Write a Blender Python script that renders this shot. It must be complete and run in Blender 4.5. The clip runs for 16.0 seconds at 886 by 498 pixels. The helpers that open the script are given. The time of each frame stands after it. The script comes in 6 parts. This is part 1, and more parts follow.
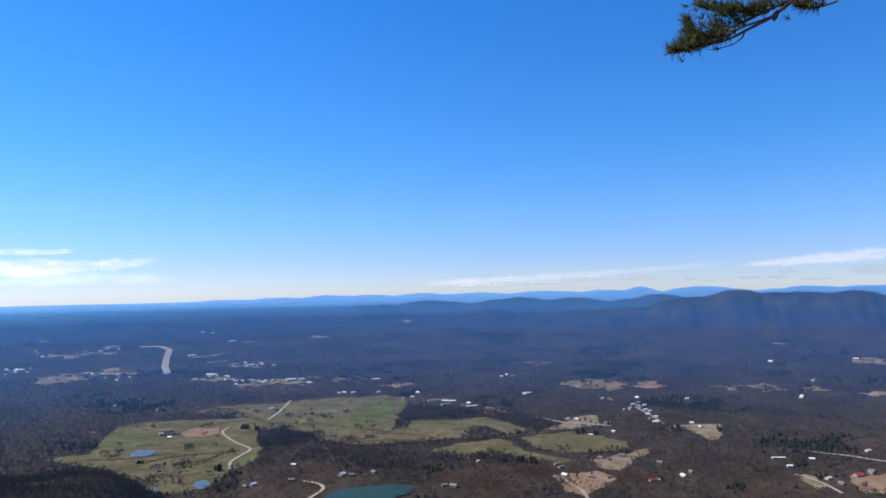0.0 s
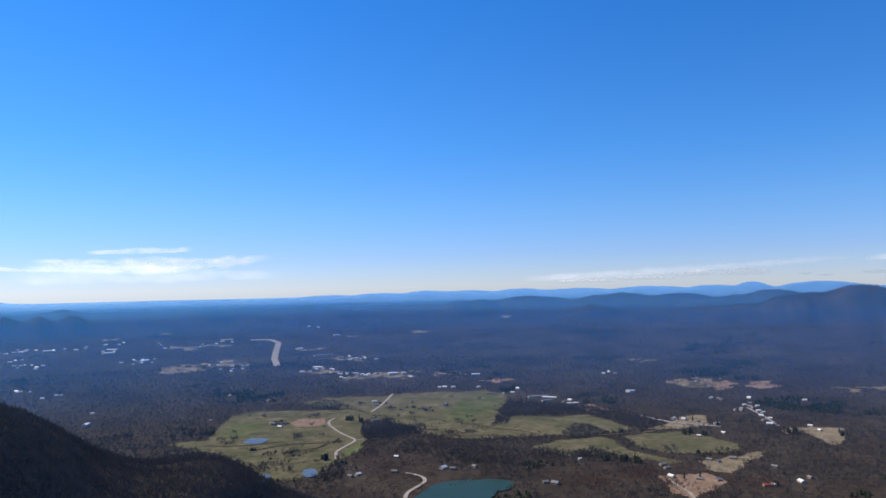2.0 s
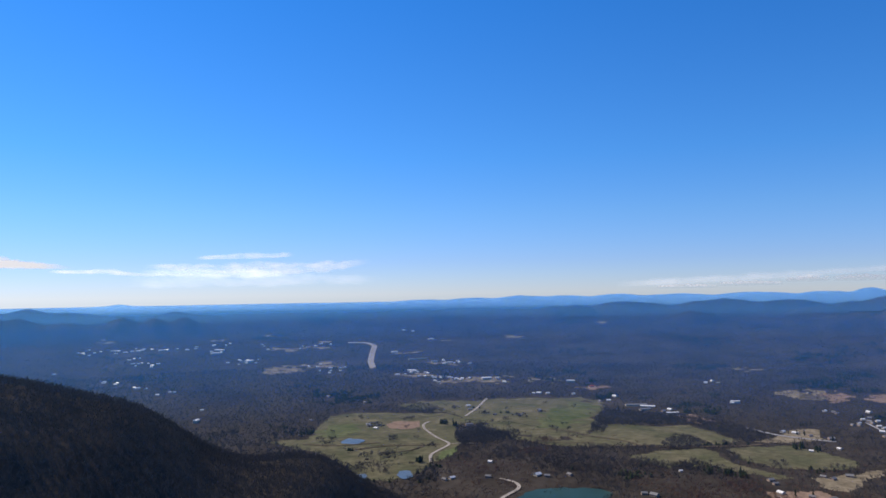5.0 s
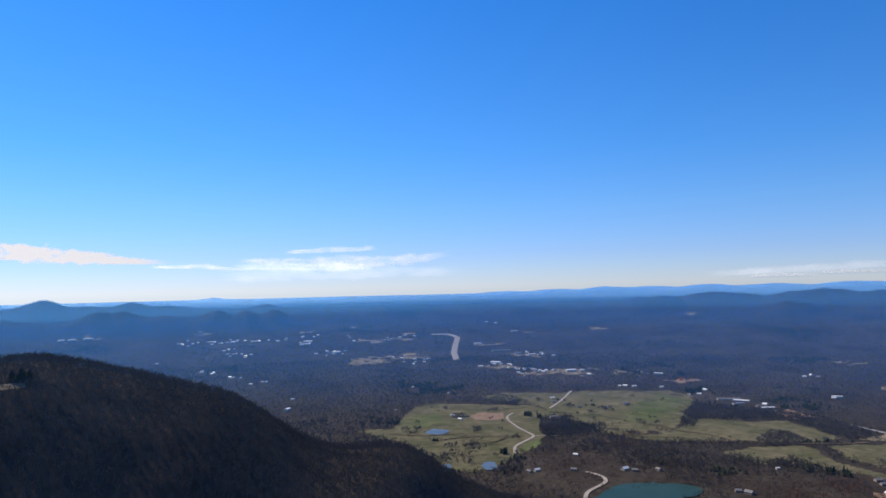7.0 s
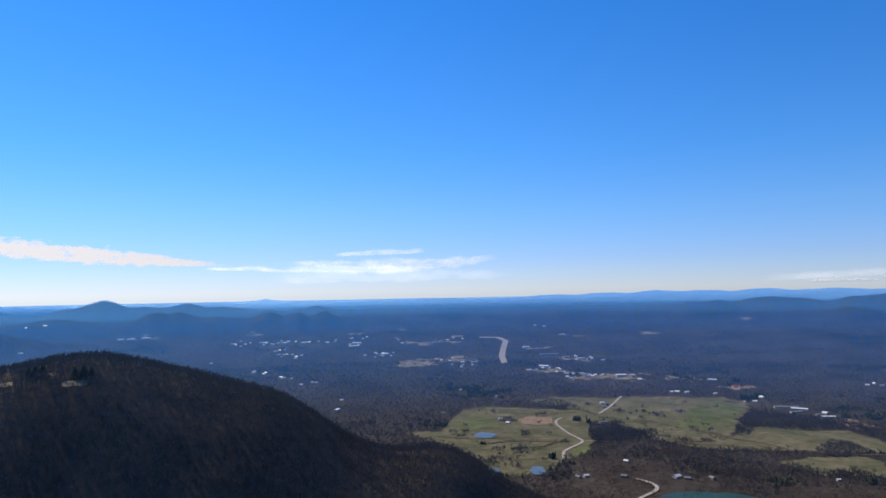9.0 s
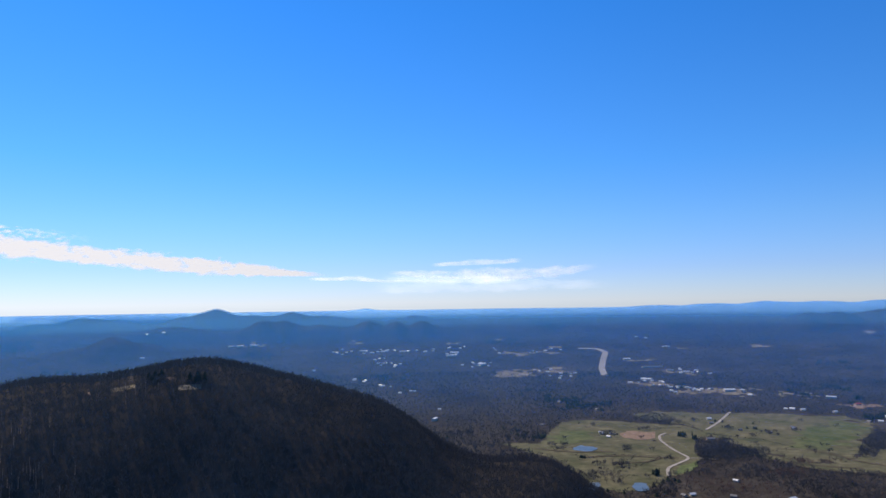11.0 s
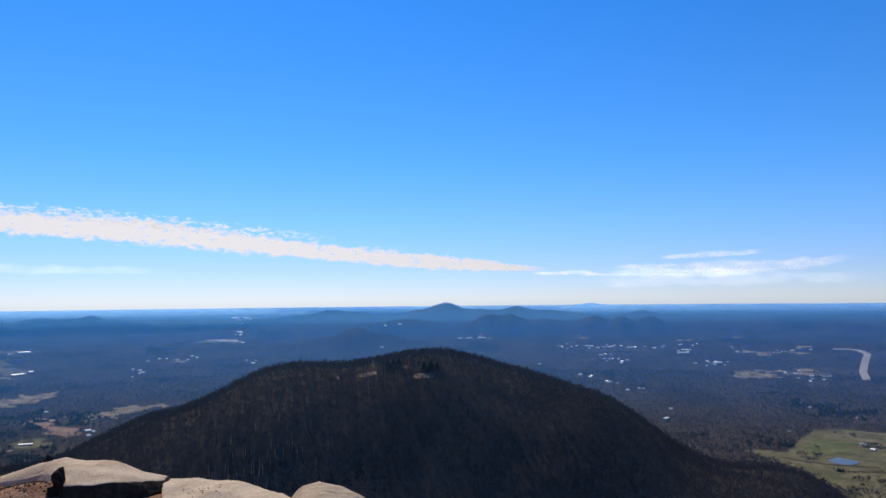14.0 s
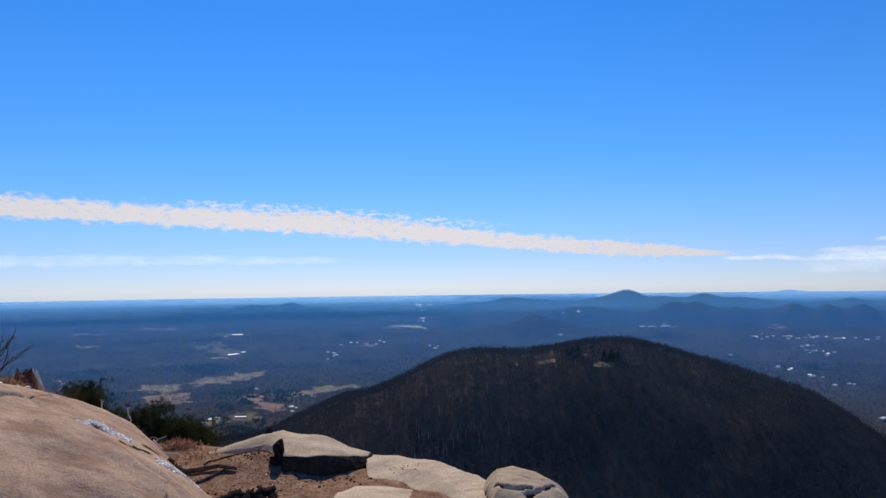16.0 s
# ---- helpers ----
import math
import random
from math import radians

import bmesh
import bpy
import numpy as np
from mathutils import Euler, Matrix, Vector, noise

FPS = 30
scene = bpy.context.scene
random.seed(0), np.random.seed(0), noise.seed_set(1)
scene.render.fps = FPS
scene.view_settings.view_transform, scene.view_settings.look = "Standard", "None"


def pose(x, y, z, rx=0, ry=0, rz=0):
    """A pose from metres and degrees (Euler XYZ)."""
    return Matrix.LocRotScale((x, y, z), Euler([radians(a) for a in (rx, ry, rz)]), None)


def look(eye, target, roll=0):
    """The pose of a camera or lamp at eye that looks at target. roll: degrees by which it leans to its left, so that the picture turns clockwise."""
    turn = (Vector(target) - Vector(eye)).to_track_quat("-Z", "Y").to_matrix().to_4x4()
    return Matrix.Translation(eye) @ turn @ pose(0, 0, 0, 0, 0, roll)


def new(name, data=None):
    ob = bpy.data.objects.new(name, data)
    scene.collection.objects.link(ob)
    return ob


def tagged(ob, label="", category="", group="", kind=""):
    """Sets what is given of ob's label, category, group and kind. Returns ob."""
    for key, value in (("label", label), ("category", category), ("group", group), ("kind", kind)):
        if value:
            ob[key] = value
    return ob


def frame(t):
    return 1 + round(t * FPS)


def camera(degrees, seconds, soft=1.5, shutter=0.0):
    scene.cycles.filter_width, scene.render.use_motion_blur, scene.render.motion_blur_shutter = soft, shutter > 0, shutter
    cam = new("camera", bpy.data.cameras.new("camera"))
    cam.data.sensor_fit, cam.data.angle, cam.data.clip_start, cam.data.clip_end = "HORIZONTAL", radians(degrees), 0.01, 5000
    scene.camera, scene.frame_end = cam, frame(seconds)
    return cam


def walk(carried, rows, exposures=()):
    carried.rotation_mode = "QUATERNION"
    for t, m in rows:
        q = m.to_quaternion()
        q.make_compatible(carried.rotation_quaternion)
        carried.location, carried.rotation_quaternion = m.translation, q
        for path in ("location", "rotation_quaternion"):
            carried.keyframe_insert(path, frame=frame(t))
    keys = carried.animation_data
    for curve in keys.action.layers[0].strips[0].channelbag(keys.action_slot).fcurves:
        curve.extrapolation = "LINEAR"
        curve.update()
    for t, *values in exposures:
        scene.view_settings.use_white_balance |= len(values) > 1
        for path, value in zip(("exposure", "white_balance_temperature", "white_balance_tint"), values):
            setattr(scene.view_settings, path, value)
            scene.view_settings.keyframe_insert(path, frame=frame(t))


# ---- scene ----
cam = camera(64.32, 16.0)
EYE, ARM = 1.55, 0.38
# seconds, yaw, pitch, roll in degrees, and a rise over EYE set to fit the bough's place in view; the camera is held ARM
# metres in front of the turning body
ROWS = [
    (0.0, 0.0, 3.31, 1.06, 0.20), (0.5, 2.17, 3.28, 1.14, 0.035), (1.0, 4.83, 3.10, 1.11, 0.04), (1.5, 6.79, 3.06, 1.16, 0.0),
    (2.0, 8.02, 3.10, 1.15, -0.01), (2.5, 9.28, 3.09, 1.18, 0.03), (3.0, 10.32, 3.16, 1.24, 0.15), (3.5, 11.86, 3.18, 1.13, 0.02),
    (4.0, 13.46, 3.32, 0.95, 0.0), (4.2, 13.94, 3.45, 0.93, 0.0), (6.3, 19.55, 3.18, 0.57, 0.0), (6.5, 20.48, 3.06, 0.56, 0.0), (7.0, 22.25, 3.07, 1.27, 0.0), (7.5, 23.26, 3.13, 1.05, 0.0),
    (8.0, 24.61, 3.21, 1.02, 0.0), (8.2, 25.17, 3.27, 1.0, 0.0), (10.3, 28.92, 3.85, 0.94, 0.0), (10.5, 30.21, 4.10, 0.93, 0.0), (11.0, 33.99, 4.29, 0.77, 0.0), (11.5, 36.56, 4.43, 0.79, 0.0),
    (12.0, 40.14, 4.46, 0.57, 0.0), (12.5, 44.53, 4.04, 0.37, 0.0), (13.0, 47.51, 4.00, 0.38, 0.0), (13.5, 50.13, 3.99, 0.47, 0.0),
    (14.0, 52.00, 4.02, 0.55, 0.0), (14.5, 54.39, 3.92, 0.35, 0.0), (15.0, 57.92, 3.77, 0.44, 0.0), (15.5, 63.04, 3.35, 0.49, 0.0),
    (16.0, 66.33, 3.15, 0.74, 0.0),
]
walk(cam, [(t, pose(-ARM * math.sin(radians(yaw)), ARM * math.cos(radians(yaw)), EYE + rise, 90 + pitch, roll, yaw))
           for t, yaw, pitch, roll, rise in ROWS],
     [(0.0, 0.42), (0.5, 0.42), (1.5, 0.42), (2.0, 0.26), (2.5, 0.1), (3.5, 0.12), (7.0, 0.19), (12.0, 0.19), (14.0, 0.09), (14.5, -0.05), (16.0, -0.05)])

# ---- sky and sun ----
SUN_BEARING, SUN_HEIGHT = 73.0, 42.0
world = bpy.data.worlds.new("sky")
scene.world = world
world.use_nodes = True
wn, wl = world.node_tree.nodes, world.node_tree.links
sky = wn.new("ShaderNodeTexSky")
sky.sky_type, sky.sun_disc = "NISHITA", False
sky.sun_elevation, sky.sun_rotation = radians(SUN_HEIGHT), radians(-SUN_BEARING)
sky.altitude, sky.air_density, sky.dust_density, sky.ozone_density = 900, 1.0, 0.1, 3.0
# the clear winter air: pale at the horizon, deep blue higher up
air, split, tone, tint = wn.new("ShaderNodeTexCoord"), wn.new("ShaderNodeSeparateXYZ"), wn.new("ShaderNodeValToRGB"), wn.new("ShaderNodeVectorMath")
tint.operation = "MULTIPLY"
SKY_TONES = [(0.0, (0.43, 0.50, 0.755)), (0.045, (0.365, 0.47, 0.78)), (0.11, (0.31, 0.51, 0.80)), (0.19, (0.222, 0.525, 0.87)), (0.39, (0.14, 0.525, 0.955)), (1.0, (0.12, 0.40, 0.80))]
while len(tone.color_ramp.elements) < len(SKY_TONES):
    tone.color_ramp.elements.new(0.5)
for el, (place, colour) in zip(tone.color_ramp.elements, SKY_TONES):
    el.position, el.color = place, (*colour, 1)
wl.new(air.outputs["Generated"], split.inputs[0])
wl.new(split.outputs[2], tone.inputs[0])
wl.new(sky.outputs[0], tint.inputs[0])
wl.new(tone.outputs[0], tint.inputs[1])
wl.new(tint.outputs[0], wn["Background"].inputs[0])
wn["Background"].inputs[1].default_value = 0.15
sun = new("sun", bpy.data.lights.new("sun", "SUN"))
sun.data.energy, sun.data.angle, sun.data.color = 4.5, radians(0.5), (1.0, 0.88, 0.72)
sx, sy = -math.sin(radians(SUN_BEARING)), math.cos(radians(SUN_BEARING))
sun.matrix_world = look((sx * 60, sy * 60, 60 * math.tan(radians(SUN_HEIGHT))), (0, 0, 0))


# ---- materials ----
def paint(name, low, high, size, rough=0.9, bump=0.0, island=0.0, fine=0.0, metal=0.0, spec=0.0, thin=0.0, grain=0.26):
    """A matt or glossy surface whose colour wanders between two colours over size metres, with a finer grain and relief."""
    m = bpy.data.materials.new(name)
    m.use_nodes = True
    n, l = m.node_tree.nodes, m.node_tree.links
    b = n["Principled BSDF"]
    b.inputs["Roughness"].default_value, b.inputs["Metallic"].default_value = rough, metal
    b.inputs["Specular IOR Level"].default_value = spec
    co = n.new("ShaderNodeTexCoord")
    t = n.new("ShaderNodeTexNoise")
    t.inputs["Scale"].default_value, t.inputs["Detail"].default_value, t.inputs["Roughness"].default_value = 1.0 / size, 6, 0.62
    l.new(co.outputs["Object"], t.inputs["Vector"])
    ramp = n.new("ShaderNodeValToRGB")
    ramp.color_ramp.elements[0].position, ramp.color_ramp.elements[1].position = 0.32, 0.68
    ramp.color_ramp.elements[0].color, ramp.color_ramp.elements[1].color = (*low, 1), (*high, 1)
    l.new(t.outputs["Fac"], ramp.inputs[0])
    out = ramp.outputs[0]
    if island:
        g = n.new("ShaderNodeNewGeometry")
        r = n.new("ShaderNodeMapRange")
        r.inputs["To Min"].default_value, r.inputs["To Max"].default_value = 1 - island, 1 + island
        l.new(g.outputs["Random Per Island"], r.inputs["Value"])
        mul = n.new("ShaderNodeVectorMath")
        mul.operation = "MULTIPLY"
        l.new(out, mul.inputs[0])
        l.new(r.outputs[0], mul.inputs[1])
        out = mul.outputs[0]
    if fine:
        t2 = n.new("ShaderNodeTexNoise")
        t2.inputs["Scale"].default_value, t2.inputs["Detail"].default_value = 1.0 / fine, 5
        l.new(co.outputs["Object"], t2.inputs["Vector"])
        r2 = n.new("ShaderNodeMapRange")
        r2.inputs["From Min"].default_value, r2.inputs["From Max"].default_value = 0.3, 0.7
        r2.inputs["To Min"].default_value, r2.inputs["To Max"].default_value = 1 - grain, 1 + 0.85 * grain
        l.new(t2.outputs["Fac"], r2.inputs["Value"])
        mul2 = n.new("ShaderNodeVectorMath")
        mul2.operation = "MULTIPLY"
        l.new(out, mul2.inputs[0])
        l.new(r2.outputs[0], mul2.inputs[1])
        out = mul2.outputs[0]
        if bump:
            bp = n.new("ShaderNodeBump")
            bp.inputs["Strength"].default_value, bp.inputs["Distance"].default_value = bump, fine * 0.5
            l.new(t2.outputs["Fac"], bp.inputs["Height"])
            l.new(bp.outputs[0], b.inputs["Normal"])
    l.new(out, b.inputs["Base Color"])
    if thin:
        # twigs and needles let part of the light through to the other side
        tr, mix = n.new("ShaderNodeBsdfTranslucent"), n.new("ShaderNodeMixShader")
        mix.inputs[0].default_value = thin
        l.new(out, tr.inputs[0])
        l.new(b.outputs[0], mix.inputs[1])
        l.new(tr.outputs[0], mix.inputs[2])
        l.new(mix.outputs[0], n["Material Output"].inputs[0])
    return m


FOREST_FLOOR = paint("leaf_litter", (0.034, 0.028, 0.023), (0.069, 0.058, 0.046), 170, fine=17)
BARE = paint("bare_twigs", (0.068, 0.059, 0.052), (0.130, 0.113, 0.098), 150, island=0.06, thin=0.06)
RUSSET = paint("russet_twigs", (0.115, 0.068, 0.052), (0.20, 0.118, 0.086), 60, island=0.2, thin=0.1)
NEEDLES_FAR = paint("evergreen_crowns", (0.024, 0.034, 0.022), (0.045, 0.058, 0.033), 60, island=0.35, thin=0.3)
PASTURE = paint("winter_pasture", (0.080, 0.084, 0.042), (0.155, 0.136, 0.080), 75, fine=18)
MEADOW = paint("fresh_meadow", (0.075, 0.094, 0.038), (0.135, 0.138, 0.064), 80, fine=14)
GREEN = paint("green_rye", (0.096, 0.120, 0.046), (0.132, 0.150, 0.066), 90, fine=14)
DRY = paint("dry_grass_field", (0.16, 0.13, 0.082), (0.29, 0.24, 0.16), 40, fine=9)
CLAY = paint("red_clay", (0.19, 0.13, 0.09), (0.29, 0.205, 0.145), 40, fine=6)
DITCH = paint("brown_ditch_grass", (0.075, 0.058, 0.036), (0.135, 0.105, 0.068), 30, fine=4)
ROAD = paint("pale_gravel", (0.27, 0.24, 0.20), (0.42, 0.375, 0.32), 30, fine=3)
ASPHALT = paint("old_asphalt", (0.22, 0.21, 0.20), (0.36, 0.34, 0.32), 40, fine=5)
LAKE = paint("green_lake_water", (0.021, 0.050, 0.038), (0.031, 0.066, 0.049), 80, rough=0.35, spec=0.05)
POND = paint("pond_water", (0.08, 0.11, 0.135), (0.115, 0.15, 0.18), 30, rough=0.3, spec=0.12)


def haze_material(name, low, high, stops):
    """A see-through sheet with haze painted in between two heights (metres): colour and density stand in for hazy air,
    the part that is not clear scatters the light forwards and back.
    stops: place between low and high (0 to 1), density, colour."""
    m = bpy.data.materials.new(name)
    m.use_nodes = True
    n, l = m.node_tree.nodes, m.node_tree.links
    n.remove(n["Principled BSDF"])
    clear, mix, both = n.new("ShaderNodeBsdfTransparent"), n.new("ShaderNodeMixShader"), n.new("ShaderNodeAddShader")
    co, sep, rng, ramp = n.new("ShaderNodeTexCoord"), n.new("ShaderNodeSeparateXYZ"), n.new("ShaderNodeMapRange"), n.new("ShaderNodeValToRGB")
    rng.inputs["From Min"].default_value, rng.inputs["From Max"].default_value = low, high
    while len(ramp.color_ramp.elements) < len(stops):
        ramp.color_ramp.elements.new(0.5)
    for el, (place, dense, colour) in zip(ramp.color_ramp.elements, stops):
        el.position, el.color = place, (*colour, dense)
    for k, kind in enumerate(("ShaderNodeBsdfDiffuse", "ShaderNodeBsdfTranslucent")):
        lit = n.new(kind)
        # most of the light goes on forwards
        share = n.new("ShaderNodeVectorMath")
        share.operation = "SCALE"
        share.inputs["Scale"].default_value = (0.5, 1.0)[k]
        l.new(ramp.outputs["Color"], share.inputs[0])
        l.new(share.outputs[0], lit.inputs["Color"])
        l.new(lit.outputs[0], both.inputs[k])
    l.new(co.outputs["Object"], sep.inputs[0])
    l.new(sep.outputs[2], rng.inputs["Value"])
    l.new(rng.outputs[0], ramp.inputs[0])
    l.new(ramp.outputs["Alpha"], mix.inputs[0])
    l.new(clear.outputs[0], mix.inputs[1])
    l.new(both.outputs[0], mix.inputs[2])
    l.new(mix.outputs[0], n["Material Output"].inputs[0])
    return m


# ---- mesh helpers ----
def mesh_from(name, verts, faces, material=None):
    """A mesh from arrays of places and of corners (all faces with the same number)."""
    me = bpy.data.meshes.new(name)
    verts, faces = np.asarray(verts, np.float32), np.asarray(faces, np.int32)
    k = faces.shape[1]
    me.vertices.add(len(verts))
    me.vertices.foreach_set("co", verts.ravel())
    me.loops.add(faces.size)
    me.loops.foreach_set("vertex_index", faces.ravel())
    me.polygons.add(len(faces))
    me.polygons.foreach_set("loop_start", np.arange(0, faces.size, k, dtype=np.int32))
    me.update(calc_edges=True)
    if material:
        me.materials.append(material)
    return me


def smooth(me):
    me.polygons.foreach_set("use_smooth", np.ones(len(me.polygons), bool))
    return me


def part(name, bm, material, parent, label=""):
    """A bmesh as one mesh object under a thing or a part."""
    me = bpy.data.meshes.new(name)
    bm.to_mesh(me)
    bm.free()
    me.materials.append(material)
    ob = new(name, me)
    ob.parent = parent
    return tagged(ob, label) if label else ob


def inside(px, py, ring):
    """Which of the places lie inside the ring of plan corners."""
    hit = np.zeros(px.shape, bool)
    for (x0, y0), (x1, y1) in zip(ring, ring[1:] + ring[:1]):
        if y0 != y1:
            hit ^= ((y0 > py) != (y1 > py)) & (px < (x1 - x0) * (py - y0) / (y1 - y0) + x0)
    return hit


# ---- shape of the land: metres, the overlook at the origin, the valley floor 350 m below ----
VALLEY = -350.0
# hills: bearing (degrees, left of north positive), distance, sight-line height of the top in degrees, half width in degrees, depth in metres
HILLS = []
HILLS += [(51.9, 4420, -0.38, 1.8, 130), (49.2, 4430, -0.88, 2.2, 120), (46.2, 4420, -0.68, 1.4, 120), (43.6, 4420, -1.0, 2.1, 120), (60.5, 4400, -0.92, 2.4, 130), (58.9, 3600, -2.22, 1.9, 150), (55.0, 4010, -1.62, 2.6, 120),
          (48.3, 4000, -1.27, 1.3, 130), (46.6, 4000, -1.36, 1.3, 130), (44.0, 3980, -1.7, 1.6, 130), (40.2, 4000, -1.48, 1.2, 120), (37.8, 4000, -1.46, 1.0, 120), (35.7, 4000, -1.47, 1.0, 120), (36.3, 4430, -1.05, 0.9, 90),
          (40.2, 4850, -0.5, 0.5, 60), (84.4, 4330, -1.30, 1.6, 100), (81.4, 4330, -1.18, 1.5, 110), (79.9, 4330, -1.2, 0.8, 110), (78.5, 4330, -1.02, 0.9, 110)]
HILLS += [(76.6, 4330, -1.38, 1.0, 110), (-22.6, 4010, -0.40, 3.1, 200), (-26.6, 4010, -0.70, 3.3, 210), (-30.2, 3990, -0.62, 2.9, 190), (-18.6, 4000, -1.05, 2.3, 200), (-15.2, 3980, -1.85, 2.4, 190), (-12.0, 3930, -2.75, 2.4, 190),
          (-35.0, 4010, -0.65, 3.0, 200), (-32.0, 4800, -0.3, 3.0, 100), (-27.5, 4800, -0.26, 2.2, 100), (-20.2, 4800, -0.17, 2.2, 100), (-15.7, 4800, -0.12, 1.1, 100), (-13.0, 4800, -0.32, 2.0, 100), (-8.2, 4820, -0.31, 2.6, 90),
          (-3.0, 4820, -0.37, 2.4, 90), (1.6, 4820, -0.34, 2.3, 80), (6.0, 4820, -0.38, 1.9, 80), (9.3, 4820, -0.33, 1.4, 80)]
HILLS += [(12.8, 4820, -0.48, 2.0, 80), (17.0, 4830, -0.56, 1.6, 70), (-6.0, 4430, -0.75, 3.0, 110), (-10.5, 4420, -0.85, 2.4, 110), (1.0, 4430, -0.85, 2.6, 110), (-17.0, 4420, -0.65, 2.4, 110), (6.7, 4300, -1.12, 1.1, 100),
          (5.0, 4300, -1.08, 1.1, 100), (-3.7, 4200, -1.42, 1.0, 110), (-12.4, 4250, -1.4, 1.5, 110)]

# the near hill: bearing, distance, height over the valley, half width to its left and right, depth
NEAR_HILL = [(41.4, 950, 189.1, 329.8, 143.5, 260), (63.7, 950, 177.4, 220.6, 209.5, 230), (59.4, 950, -31.1, 57.5, 60.3, 230), (74.3, 1280, 93.3, 143.3, 45.5, 150), (21.4, 1000, 56.2, 128.3, 89.4, 90), (26.0, 900, 50.1, 61.4, 50.6, 180), (84.4, 1150, 52.6, 138.1, 51.1, 150)]


def waves(x, y, size, seed):
    """Smooth irregular waves of about that size, between -1 and 1."""
    rng = np.random.default_rng(seed)
    total = np.zeros_like(x)
    for k in range(9):
        a, p, s = rng.uniform(0, math.tau), rng.uniform(0, math.tau), size * rng.uniform(0.7, 1.6)
        total += np.sin((x * math.cos(a) + y * math.sin(a)) * math.tau / s + p + 1.3 * np.sin((y * math.cos(a) - x * math.sin(a)) * math.tau / (2.3 * s) + 2 * p))
    return total / 4.5


def land(x, y):
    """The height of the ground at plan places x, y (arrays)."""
    x, y = np.asarray(x, float), np.asarray(y, float)
    r, az = np.hypot(x, y), np.degrees(np.arctan2(-x, y))
    s = np.clip((r - 2000) / 2850, 0, 1)
    base = VALLEY + (-56 - VALLEY) * s ** 1.6
    roll = 5.0 * waves(x, y, 900, 3) + 2.5 * waves(x, y, 330, 4)
    base = base + roll * np.clip((r - 1000) / 500, 0, 1) * np.clip((4700 - r) / 1500, 0.12, 1)
    lift = np.zeros_like(base)
    for a, d, el, w, depth in HILLS:
        floor = VALLEY + (-56 - VALLEY) * max(0, (d - 2000) / 2850) ** 1.6
        up = max(1.0, d * math.tan(math.radians(el)) - floor)
        u = (az - a) / w * (1 + 0.12 * np.sin(az * 2.1 + d))
        lift += (up * np.exp(-0.5 * np.abs(u) ** (1.5 if a > 30 else 2.0) - 0.5 * ((r - d) / depth) ** 2)) ** 5
    lift = lift ** 0.2
    lift *= 0.985 + 0.06 * (waves(x, y, 210, 5) + 0.5 * waves(x, y, 90, 15)) * np.clip((r - 2500) / 1000, 0, 1) * np.clip(1.4 - lift / 150, 0.35, 1)
    # spurs and gullies down the front of the mountain
    lift *= 1 + 0.055 * np.clip((3990 - r) / 130, 0, 1) * np.clip((-10 - az) / 4, 0, 1) * (np.sin(1.9 * az + 1.6 * np.sin(0.7 * az) + (r - 3700) / 190) + 0.7 * np.sin(4.7 * az - (r - 3700) / 90 + 2 * np.sin(az)))
    # the near wooded hill with its shoulder
    hill = np.zeros_like(base)
    for a, d, up, left, right, depth in NEAR_HILL:
        c, q = math.cos(math.radians(a)), math.sin(math.radians(a))
        side, along = (x + d * q) * c + (y - d * c) * q, -(x + d * q) * q + (y - d * c) * c
        hill += up * np.exp(-0.5 * (side / np.where(side > 0, right, left)) ** 2 - 0.5 * (along / depth) ** 2)
    hill *= 1 + (0.035 * waves(x, y, 190, 6) + 0.02 * waves(x, y, 85, 16)) * np.clip(1.5 - hill / 200, 0, 1)
    z = base + np.maximum(lift, 0) + hill
    # the overlook's own mountain falls away on all sides
    own = -4.0 - 0.78 * r
    behind = np.abs((az - 33 + 180) % 360 - 180)
    own = own + np.clip((behind - 110) / 40, 0, 1) * (0.78 * r + 0.25 * np.minimum(r, 300) - 0.6 * np.maximum(r - 500, 0))
    return np.maximum(z, own)


# ---- the ground: one sheet from the foot of the overlook to the horizon ----
AZ = np.radians(np.concatenate([np.arange(-36, 102, 0.165), np.arange(102, 324, 3.0)]))
RINGS = np.concatenate([np.arange(8, 200, 12), np.arange(200, 560, 18), np.arange(560, 1180, 11), np.arange(1180, 2400, 9), np.arange(2400, 3500, 15), np.arange(3500, 4960, 18)])
GA, GR = np.meshgrid(AZ, RINGS)
GX, GY = -GR * np.sin(GA), GR * np.cos(GA)
GZ = land(GX, GY)
na, nr = len(AZ), len(RINGS)
ii, jj = np.meshgrid(np.arange(nr - 1), np.arange(na), indexing="ij")
QUADS = np.stack([ii * na + jj, (ii + 1) * na + jj, (ii + 1) * na + (jj + 1) % na, ii * na + (jj + 1) % na], -1).reshape(-1, 4)[:, ::-1]
GV = np.stack([GX, GY, GZ], -1).reshape(-1, 3)
ground = new("ground", smooth(mesh_from("ground", GV, QUADS, FOREST_FLOOR)))
tagged(ground, "brown leaf-strewn winter valley and hills", "ground", kind="structure")
QC = GV[QUADS].mean(1)

